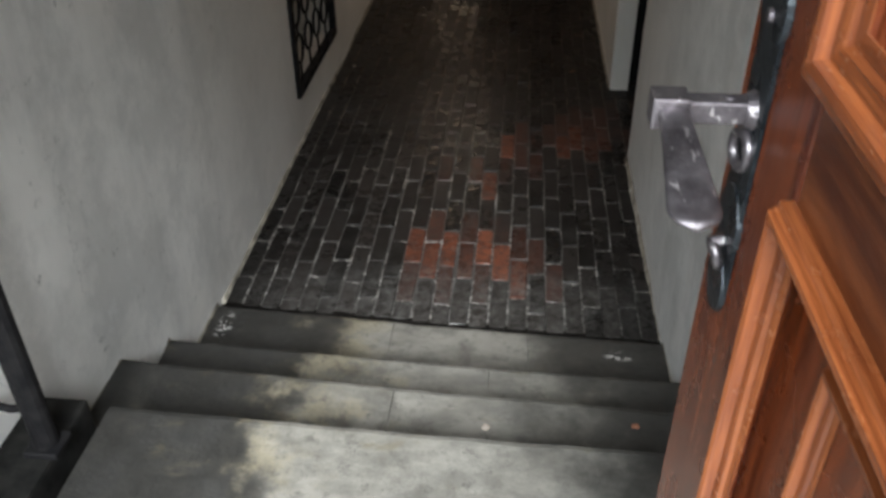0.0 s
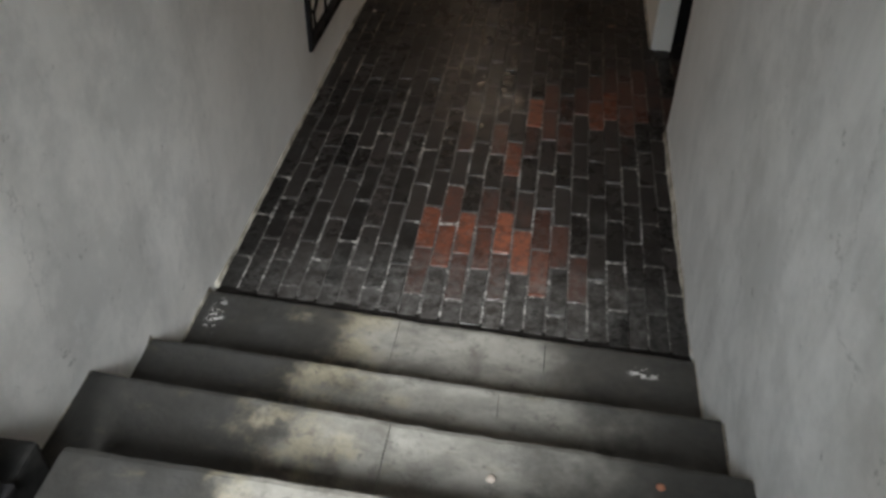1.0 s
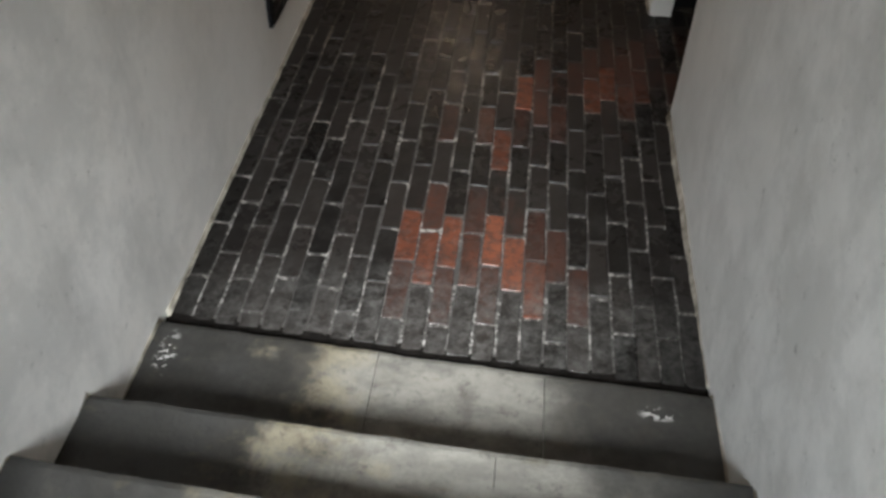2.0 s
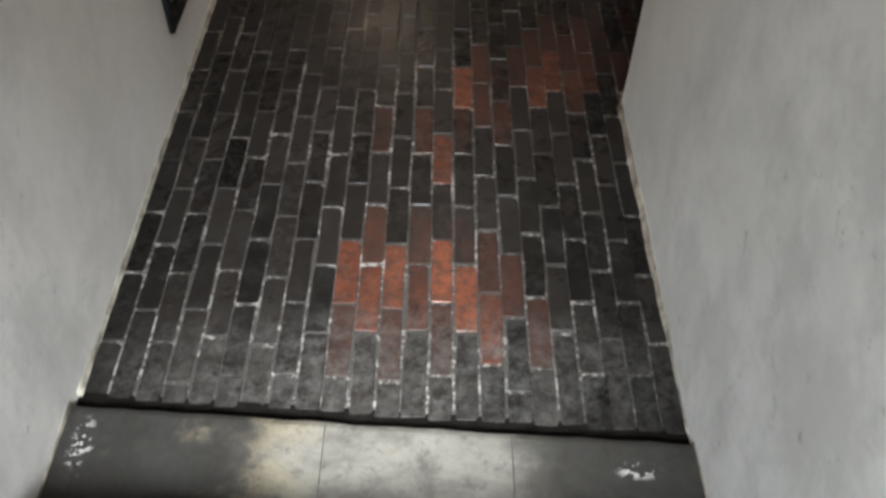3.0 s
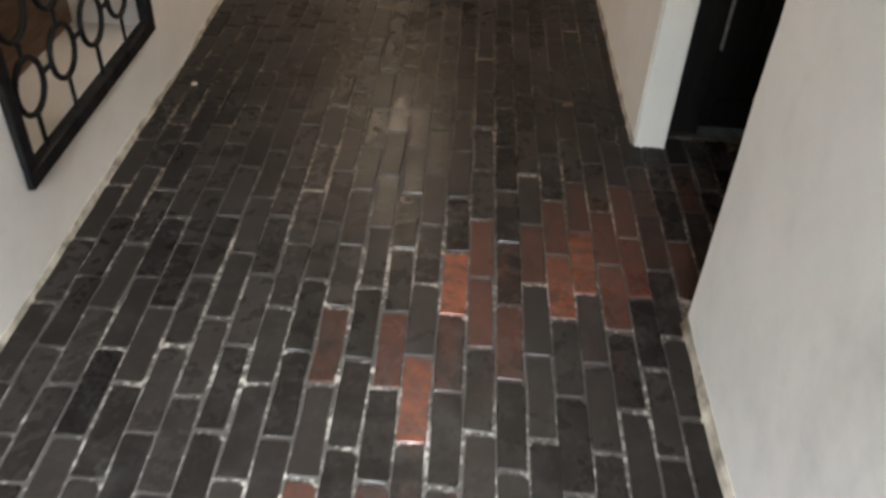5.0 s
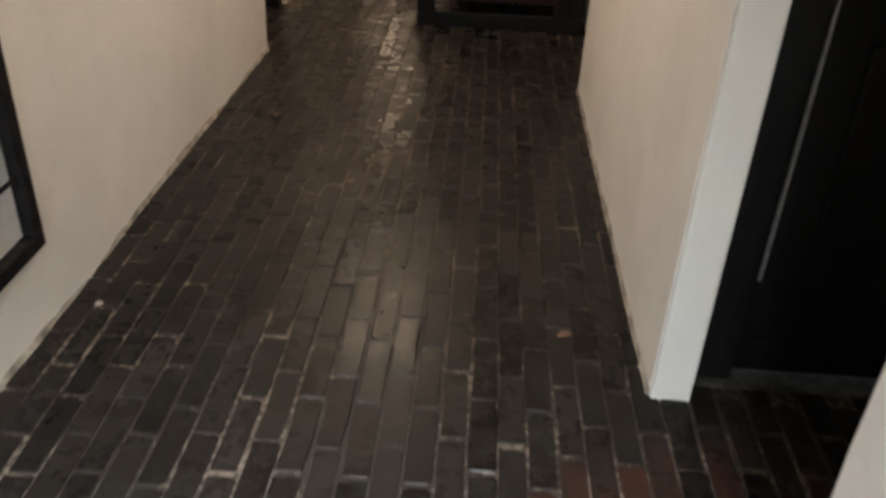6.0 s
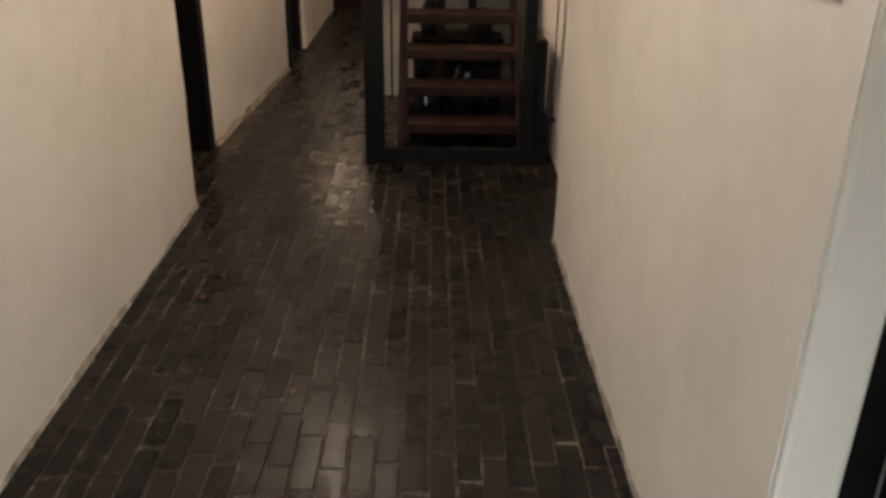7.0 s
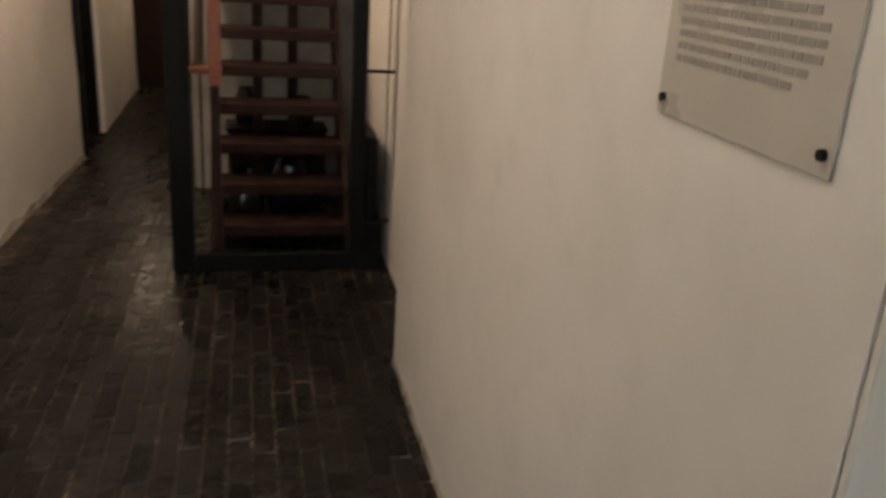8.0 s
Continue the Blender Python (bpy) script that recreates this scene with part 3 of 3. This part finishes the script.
# ---- iron window grille ----
G0, G1, GZ0, GZ1 = 3.142, 4.030, 0.222, 1.64
grille = thing("window_grille", "black wrought-iron window grille with rows of linked rings", "window grille", (0.0, 3.6, 0.222))
for name, b in (
    ("bottom_bar", (-0.02, 0.014, G0, G1, GZ0, GZ0 + 0.042)),
    ("top_bar", (-0.02, 0.014, G0, G1, GZ1 - 0.042, GZ1)),
    ("side_bar", (-0.02, 0.014, G0, G0 + 0.042, GZ0 + 0.042, GZ1 - 0.042)),
    ("side_bar", (-0.02, 0.014, G1 - 0.042, G1, GZ0 + 0.042, GZ1 - 0.042)),
):
    part(name, box(*b, 0.003), IRON, grille)
COLS, ROWS_Z, RR = (3.275, 3.46, 3.645, 3.83), [0.42 + 0.18 * i for i in range(7)], 0.066
for y in COLS:
    for z in ROWS_Z:
        part("ring", ring((-0.004, y, z), (1, 0, 0), RR, 0.0075), IRON, grille, smooth=True)
for y in COLS:
    zs = [GZ0 + 0.04] + [v for z in ROWS_Z for v in (z - RR, z + RR)] + [GZ1 - 0.04]
    for a, b in zip(zs[::2], zs[1::2]):
        if b - a > 0.005:
            part("link", rod((-0.004, y, a), (-0.004, y, b), 0.006, sides=8), IRON, grille)
for z in ROWS_Z:
    ys = [G0 + 0.04] + [v for y in COLS for v in (y - RR, y + RR)] + [G1 - 0.04]
    for a, b in zip(ys[::2], ys[1::2]):
        part("link", rod((-0.004, a, z), (-0.004, b, z), 0.006, sides=8), IRON, grille)
at_world(grille)


# ---- black door of the side passage ----
bd = thing("black_door", "closed black painted panel door in the side passage", "door", (1.65, 3.97, 0.0))
part("leaf", box(1.745, 2.50, 3.985, 4.02, 0.02, 2.07, 0.003), BLACKWOOD, bd)
part("frame_post", box(1.630, 1.742, 3.955, 4.04, 0.0, 2.07, 0.005, 2), BLACKWOOD, bd)
part("frame_post", box(2.503, 2.56, 3.955, 4.04, 0.0, 2.07, 0.005), BLACKWOOD, bd)
# grey strip stands in for the highlight along the panel's groove
part("moulding", box(1.752, 1.760, 3.972, 3.986, 0.29, 1.98, 0.002), plain("painted_edge_highlight", (0.12, 0.116, 0.11), (0.24, 0.233, 0.225), 40, (0.3, 0.5)), bd, "thin grey strip painting in the highlight of the panel edge")
for z0, z1 in ((0.16, 0.86), (0.98, 1.92)):
    part("panel", box(1.85, 2.42, 3.972, 3.986, z0, z1, 0.008, 2), BLACKWOOD, bd)
part("bottom_rail", box(1.775, 2.49, 3.974, 3.986, 0.03, 0.13, 0.004), BLACKWOOD, bd)
part("threshold", box(1.649, 2.56, 3.93, 4.05, -0.02, 0.010, 0.006, 2), plain("dusty_threshold", (0.018, 0.016, 0.013), (0.07, 0.062, 0.05), 25, (0.8, 0.95), 0, 0.4, None, 0.1), bd, "dusty dark threshold")
at_world(bd)


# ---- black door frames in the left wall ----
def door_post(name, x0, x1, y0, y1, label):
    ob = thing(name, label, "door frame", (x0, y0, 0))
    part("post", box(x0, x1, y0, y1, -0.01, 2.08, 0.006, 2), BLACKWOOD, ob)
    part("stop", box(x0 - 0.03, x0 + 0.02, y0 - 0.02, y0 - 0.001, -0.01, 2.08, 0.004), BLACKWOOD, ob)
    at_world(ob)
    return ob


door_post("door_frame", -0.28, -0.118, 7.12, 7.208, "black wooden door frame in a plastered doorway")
door_post("door_frame", -0.27, 0.008, 9.08, 9.13, "black wooden frame of the second doorway")
door_post("door_frame", -0.27, -0.03, 9.80, 9.858, "black wooden frame at the far side of the second doorway")

far = thing("far_door", "dark red-brown wooden door at the corridor's end", "door", (-0.08, 11.95, 0))
part("leaf", box(-0.075, 0.56, 11.95, 11.99, 0.0, 2.0, 0.004), ENDDOOR, far)
part("frame_post", box(-0.13, -0.085, 11.88, 11.99, 0.0, 2.05, 0.004), BLACKWOOD, far, "black frame post")
part("edge_strip", box(-0.083, -0.06, 11.92, 11.949, 0.0, 2.0, 0.003), PIER, far, "pale edge strip")
part("frame_post", box(0.562, 0.598, 11.88, 11.99, 0.0, 2.05, 0.004), BLACKWOOD, far, "black frame post")
for z0, z1 in ((0.15, 0.9), (1.05, 1.85)):
    part("panel", box(0.05, 0.46, 11.938, 11.951, z0, z1, 0.006, 2), ENDDOOR, far)
at_world(far)


# ---- wooden stair behind black posts ----
stair = thing("wooden_stair", "steep open red-brown wooden stair between black posts", "stair", (0.7, 6.95, 0))
part("newel_post", box(0.700, 0.796, 6.95, 7.04, 0.0, 2.6, 0.006, 2), BLACKWOOD, stair, "thick black wooden post")
part("right_post", box(1.475, 1.535, 6.96, 7.03, 0.0, 2.6, 0.006, 2), BLACKWOOD, stair, "black wooden post")
part("base_board", box(0.797, 1.62, 6.955, 6.99, 0.0, 0.085, 0.006, 2), BLACKWOOD, stair, "black base board")
part("side_board", box(1.536, 1.625, 6.98, 7.25, 0.0, 0.22, 0.01, 2), BLACKWOOD, stair)
part("side_board", box(1.536, 1.60, 7.0, 7.4, 0.22, 0.62, 0.02, 2), BLACKWOOD, stair)
N, RISE, RUN, Y0 = 14, 0.166, 0.125, 7.13
for i in range(N):
    z, y = 0.135 + RISE * i, Y0 + RUN * i
    if z < 2.2:
        part("tread", box(0.885, 1.476, y, y + 0.20, z - 0.026, z + 0.026, 0.006, 2), REDWOOD, stair)


def stringer(x0, x1, mat, label):
    bm = bmesh.new()
    a, b = (Y0 - 0.03, 0.0), (Y0 - 0.03 + RUN * 14, RISE * 14)
    vs = []
    for x in (x0, x1):
        vs.append([bm.verts.new((x, y, z)) for y, z in ((a[0], a[1]), (a[0] + 0.24, a[1]), (b[0] + 0.24, b[1]), (b[0], b[1] + 0.02), (a[0], a[1] + 0.06))])
    for j in range(5):
        bm.faces.new((vs[0][j], vs[0][(j + 1) % 5], vs[1][(j + 1) % 5], vs[1][j]))
    bm.faces.new(vs[0])
    bm.faces.new(vs[1])
    return part("stringer", bm, mat, stair, label)


stringer(0.856, 0.884, REDWOOD, "")
stringer(1.4765, 1.4985, REDWOOD, "")
part("upright", box(0.872, 0.925, 7.02, 7.06, 0.82, 2.6, 0.006, 2), ORANGE, stair, "orange-red square wooden upright")
part("upright", box(0.876, 0.915, 7.02, 7.055, 0.09, 0.815, 0.006, 2), REDWOOD, stair)
part("cap", box(0.775, 0.875, 6.99, 7.10, 0.872, 0.905, 0.01, 2), BEAD, stair, "light brown wooden cap")
part("handrail", rod((0.83, 7.05, 0.88), (0.83, 8.3, 2.5), 0.022), REDWOOD, stair)
for x in (1.06, 1.245):
    part("back_upright", box(x, x + 0.05, 7.98, 8.03, 0.0, 2.4, 0.004), REDWOOD, stair)
for z in (0.905, 0.225):
    part("wall_tie", rod((1.53, 7.0, z), (1.66, 7.0, z), 0.007), IRON, stair, "thin black iron tie to the wall")
part("thin_rod", rod((0.822, 7.3, 0.25), (0.822, 7.3, 2.4), 0.006), LOCK, stair, "thin dark upright rod")
at_world(stair)


cable = thing("cable", "thin dark cable hanging beside the black stair post", "cable", (1.628, 6.98, 0.23))
bm = bmesh.new()
bends = [Vector((1.628 + 0.006 * noise.noise(Vector((0, 0, z * 2.1))), 6.975 + 0.01 * noise.noise(Vector((4, 0, z * 1.7))), z)) for z in (0.23 + 0.15 * i for i in range(15))]
for a, b in zip(bends, bends[1:]):
    add_rod(bm, a, b, 0.0032, sides=6)
part("wire", bm, IRON, cable)
at_world(cable)


def stored_pot(x, y, r, h, z=0.0, label="dark glazed jar standing on the floor under the stair"):
    ob = thing("storage_jar", label, "jar", (x, y, z), group="jars under the stair")
    bm = bmesh.new()
    profile = ((0.0, 0.0), (0.75, 0.0), (1.0, 0.35), (0.95, 0.7), (0.6, 0.92), (0.62, 1.0), (0.5, 1.0), (0.45, 0.9), (0.0, 0.88))
    rows = [[bm.verts.new((r * u * math.cos(a), r * u * math.sin(a), h * v)) for a in (2 * math.pi * j / 20 for j in range(20))] for u, v in profile[1:-1]]
    for a, b in zip(rows, rows[1:]):
        for j in range(20):
            bm.faces.new((a[j], a[(j + 1) % 20], b[(j + 1) % 20], b[j]))
    bm.faces.new(rows[0])
    bm.faces.new(rows[-1])
    part("body", bm, GLOSSY, ob, smooth=True)
    return ob


stored_pot(1.0, 7.62, 0.11, 0.30)
stored_pot(1.24, 7.7, 0.12, 0.34)
crate = thing("crate", "dark wooden crate stored behind the stair", "crate", (1.2, 8.15, 0))
for z in (0.02, 0.15, 0.28):
    part("board", box(0.92, 1.46, 8.04, 8.06, z, z + 0.115, 0.004), BLACKWOOD, crate)
for x in (0.92, 1.42):
    part("corner_post", box(x, x + 0.04, 8.06, 8.10, 0.0, 0.41, 0.004), BLACKWOOD, crate)
part("lid", box(0.91, 1.47, 8.035, 8.305, 0.41, 0.428, 0.004), BLACKWOOD, crate)
part("back", box(0.92, 1.46, 8.28, 8.30, 0.02, 0.41), BLACKWOOD, crate)
part("base", box(0.92, 1.46, 8.06, 8.28, 0.02, 0.04), BLACKWOOD, crate)
at_world(crate)


stored_pot(1.02, 8.16, 0.065, 0.21, 0.428, "small dark glazed jar standing on the wooden crate")
stored_pot(1.33, 8.18, 0.08, 0.16, 0.428, "squat dark glazed jar standing on the wooden crate")


# ---- sign on the wall ----
sign = thing("wall_sign", "frosted acrylic information panel fixed with black screws", "sign", (1.525, 4.13, 1.237))
part("panel", box(1.5262, 1.5292, 3.969, 4.304, 1.235, 1.77, 0.001), SIGN, sign)
for y in (3.982, 4.288):
    for z in (1.256, 1.751):
        part("screw", rod((1.535, y, z), (1.521, y, z), 0.0062, 0.0055, 14), IRON, sign, "black screw head")
rng = random.Random(4)
bars = bmesh.new()
for i in range(30):
    z = 1.302 + 0.0142 * i
    y, end = 4.272, (4.004 + rng.uniform(0, 0.014) if i else 4.045)
    while y > end + 0.012:
        w = min(rng.choice((0.006, 0.012, 0.018, 0.025, 0.033)), y - end)
        add_box(bars, 1.5254, 1.5261, y - w, y, z, z + 0.0078)
        y -= w + 0.003
part("text", bars, INK, sign, "rows of plain grey bars for small print")
at_world(sign)


# ---- small debris ----
def pebble(x, y, z, r, label, mat, squash=0.5):
    bm = bmesh.new()
    bmesh.ops.create_icosphere(bm, subdivisions=2, radius=r)
    for v in bm.verts:
        v.co *= 1 + 0.3 * noise.noise(v.co / r * 1.3 + Vector((x * 9, y * 7, 0)))
        v.co.z *= squash
    low = min(v.co.z for v in bm.verts)
    for v in bm.verts:
        v.co.z -= low
    ob = new("pebble", mesh_of("pebble", bm, mat, True))
    ob.location = (x, y, z)
    return tagged(ob, label, "pebble", "scattered pebbles")


def dry_leaf(x, y, z, length, turn, label):
    """A small curled leaf: a thin bent blade with a pointed outline."""
    bm = bmesh.new()
    rows = []
    for i in range(9):
        u = i / 8
        w = length * 0.28 * math.sin(math.pi * min(1, u * 0.94 + 0.04)) ** 0.8
        lift = 0.25 * length * (u - 0.5) ** 2
        rows.append([bm.verts.new((length * (u - 0.5), v * w, lift + 0.6 * abs(v) * w * 0.5 + h)) for v, h in ((-1, 0.0), (0, 0.0), (1, 0.0), (1, 0.0012), (0, 0.0012), (-1, 0.0012))])
    for a, b in zip(rows, rows[1:]):
        for j in range(6):
            bm.faces.new((a[j], a[(j + 1) % 6], b[(j + 1) % 6], b[j]))
    bm.faces.new(rows[0])
    bm.faces.new(rows[-1])
    ob = new("dry_leaf", mesh_of("dry_leaf", bm, LEAF))
    ob.matrix_basis = pose(x, y, z, 0, 0, turn)
    return tagged(ob, label, "leaf")


LEAF = plain("dry_leaf", (0.10, 0.055, 0.032), (0.19, 0.11, 0.065), 60, (0.5, 0.7))
CHALK = plain("pale_stone_chip", (0.30, 0.25, 0.21), (0.46, 0.40, 0.34), 60, (0.6, 0.8))
RUST = plain("brick_chip", (0.17, 0.065, 0.035), (0.26, 0.11, 0.06), 60, (0.6, 0.8))
pebble(0.985, 0.985, 0.368, 0.011, "small white stone chip lying on a worn step", CHALK)
pebble(1.345, 1.02, 0.368, 0.010, "small orange brick chip lying on a worn step", RUST, 0.3)
pebble(0.085, 4.09, 0.001, 0.012, "pale stone chip on the dark brick floor", CHALK, 0.4)
pebble(0.24, 5.50, 0.001, 0.010, "reddish brick chip on the dark brick floor", RUST, 0.35)
dry_leaf(1.34, 4.10, 0.003, 0.045, 25, "small curled pale brown leaf on the brick floor")
dry_leaf(0.64, 4.93, 0.003, 0.03, 70, "small dry brown leaf on the brick floor")


# ---- brick floor ----
floor = tagged(new("floor", mesh_of("floor", box(-0.33, 2.76, 1.30, 12.1, -0.1, -0.0014), MORTAR)), "floor of dark trodden paving bricks laid lengthwise", "floor", kind="structure")
PITCH, BW, BL, BH = 0.0685, 0.0648, 0.2395, 0.05
brng = random.Random(11)


def brick_shape(w, l, r):
    """A brick with worn, uneven edges and knocked-off corners: 48 triangles."""
    hx, hy = w / 2, l / 2
    cut = [r.uniform(0.008, 0.013) if r.random() < 0.12 else r.uniform(0.002, 0.007) for _ in range(4)]
    rim = [
        (-hx, -hy + cut[0]), (-hx + cut[0], -hy), (hx - cut[1], -hy), (hx, -hy + cut[1]), (hx, r.uniform(-0.4, 0.4) * hy),
        (hx, hy - cut[2]), (hx - cut[2], hy), (-hx + cut[3], hy), (-hx, hy - cut[3]), (-hx, r.uniform(-0.4, 0.4) * hy),
    ]
    bm = bmesh.new()
    tip, tilt = r.uniform(-0.006, 0.006), r.uniform(-0.012, 0.012)
    low, mid, top = [], [], []
    for x, y in rim:
        x -= (1 if x > 0 else -1) * abs(r.gauss(0, 0.0019))
        y -= (1 if y > 0 else -1) * abs(r.gauss(0, 0.0016))
        low.append(bm.verts.new((x, y, -BH)))
        mid.append(bm.verts.new((x, y, -0.0035)))
        c = r.uniform(0.0012, 0.0036)
        u, v = x * (1 - c / hx), y * (1 - c / hy)
        top.append(bm.verts.new((u, v, u * tilt + v * tip)))
    n = len(rim)
    for a, b in ((low, mid), (mid, top)):
        for i in range(n):
            bm.faces.new((a[i], a[(i + 1) % n], b[(i + 1) % n], b[i]))
    bm.faces.new(top)
    return bm


SHAPES = [mesh_of("brick", brick_shape(BW + brng.uniform(-0.002, 0.0025), BL + brng.uniform(-0.004, 0.003), brng), BRICK) for _ in range(24)]


COURSE = 0.2425
FIRST_JOINT = (2.033, 2.140, 2.032, 2.145, 2.050, 2.168, 2.027, 2.176, 2.072, 2.172, 2.078, 2.158, 2.080, 2.180, 2.080, 2.217, 2.130, 2.206, 2.085, 2.190, 2.065, 2.190, 2.050)
# how far each lane's bricks are trodden down to the red, by courses from the lane's first joint
TRODDEN = {
    9: {-1: 0.35, 0: 0.8}, 10: {0: 0.75, 1: 0.55, 3: 0.45}, 11: {-1: 0.3, 0: 0.85, 2: 0.35}, 12: {0: 0.6, 1: 0.3, 3: 0.45},
    13: {-1: 0.4, 0: 1.05, 1: 0.35, 2: 0.72}, 14: {0: 0.95, 1: 0.38, 3: 0.45, 4: 0.95}, 15: {-1: 0.7, 0: 0.35, 3: 0.5, 4: 0.5},
    16: {0: 0.42, 3: 0.45, 4: 0.35}, 17: {-1: 0.42, 4: 0.4}, 18: {4: 0.75, 5: 0.5}, 19: {4: 0.8, 5: 0.4}, 20: {4: 0.6, 5: 0.5}, 21: {4: 0.55, 5: 0.5},
}


def brick_places():
    """The middle, length, lane and course of each brick, lane by lane."""
    r = random.Random(5)
    out = []
    for lane in range(-3, 40):
        x = 0.0352 + PITCH * lane - 0.0036 * min(max(lane - 16, 0), 6)
        y = FIRST_JOINT[lane] if 0 <= lane < 23 else 2.07 + 0.115 * (lane % 2)
        step = COURSE * r.uniform(0.994, 1.006)
        begun = False
        joints = [y + n * step for n in range(-3, 11)]
        while joints[-1] < 12.2:  # shorter bricks farther in
            joints.append(joints[-1] + r.uniform(0.195, 0.225))
        for n, (a, b) in enumerate(zip(joints, joints[1:]), -3):
            y0, y1 = a + 0.003 + r.uniform(-0.004, 0.004), b - 0.003
            mid = (y0 + y1) / 2
            inside = 0.0 < x < 1.57 or (x < 0.0 and (6.36 < mid < 7.2 or 9.1 < mid < 9.86)) or (x >= 1.57 and (3.08 < mid < 3.95 or 6.1 < mid < 8.3))
            start = 1.858 - 0.055 * x
            if not inside or x > 2.72 or (x > 0.75 and mid > 8.3) or y1 < start + 0.05 or mid > 12.0:
                continue
            if not begun and x < 1.57:
                y0 = start + r.uniform(-0.004, 0.006)
            begun = True
            out.append((x + r.uniform(-0.002, 0.002), (y0 + y1) / 2, (y1 - y0) / BL, lane, n))
    return out


PLACES = brick_places()
near = [b for b in PLACES if b[1] < 4.62 and 0.0 < b[0] < 1.57]
near.sort(key=lambda b: b[1])
near = near[:300]
chosen = set(near)
for x, y, k, lane, n in near:
    ob = new("brick", SHAPES[brng.randrange(24)])
    ob.parent = floor
    ob["wear"] = TRODDEN.get(lane, {}).get(n, 0.0)
    ob.matrix_basis = pose(x, y, brng.uniform(0.0006, 0.0030), brng.uniform(-0.25, 0.25), brng.uniform(-0.6, 0.6), brng.uniform(-0.7, 0.7)) @ Matrix.Diagonal((1, k, 1, 1))

verts, faces = [], []
for x, y, k, lane, n in PLACES:
    if (x, y, k, lane, n) in chosen:
        continue
    shape = SHAPES[brng.randrange(24)]
    m = pose(x, y, brng.uniform(0.0006, 0.0030), brng.uniform(-0.25, 0.25), brng.uniform(-0.6, 0.6), brng.uniform(-0.7, 0.7)) @ Matrix.Diagonal((1, k, 1, 1))
    first = len(verts)
    verts += [m @ v.co for v in shape.vertices]
    faces += [[first + i for i in p.vertices] for p in shape.polygons]
me = bpy.data.meshes.new("bricks")
me.from_pydata(verts, [], faces)
me.materials.append(BRICK_FAR)
bricks = new("bricks", me)
bricks.parent = floor
tagged(bricks, "farther dark paving bricks", "", kind="stuff")
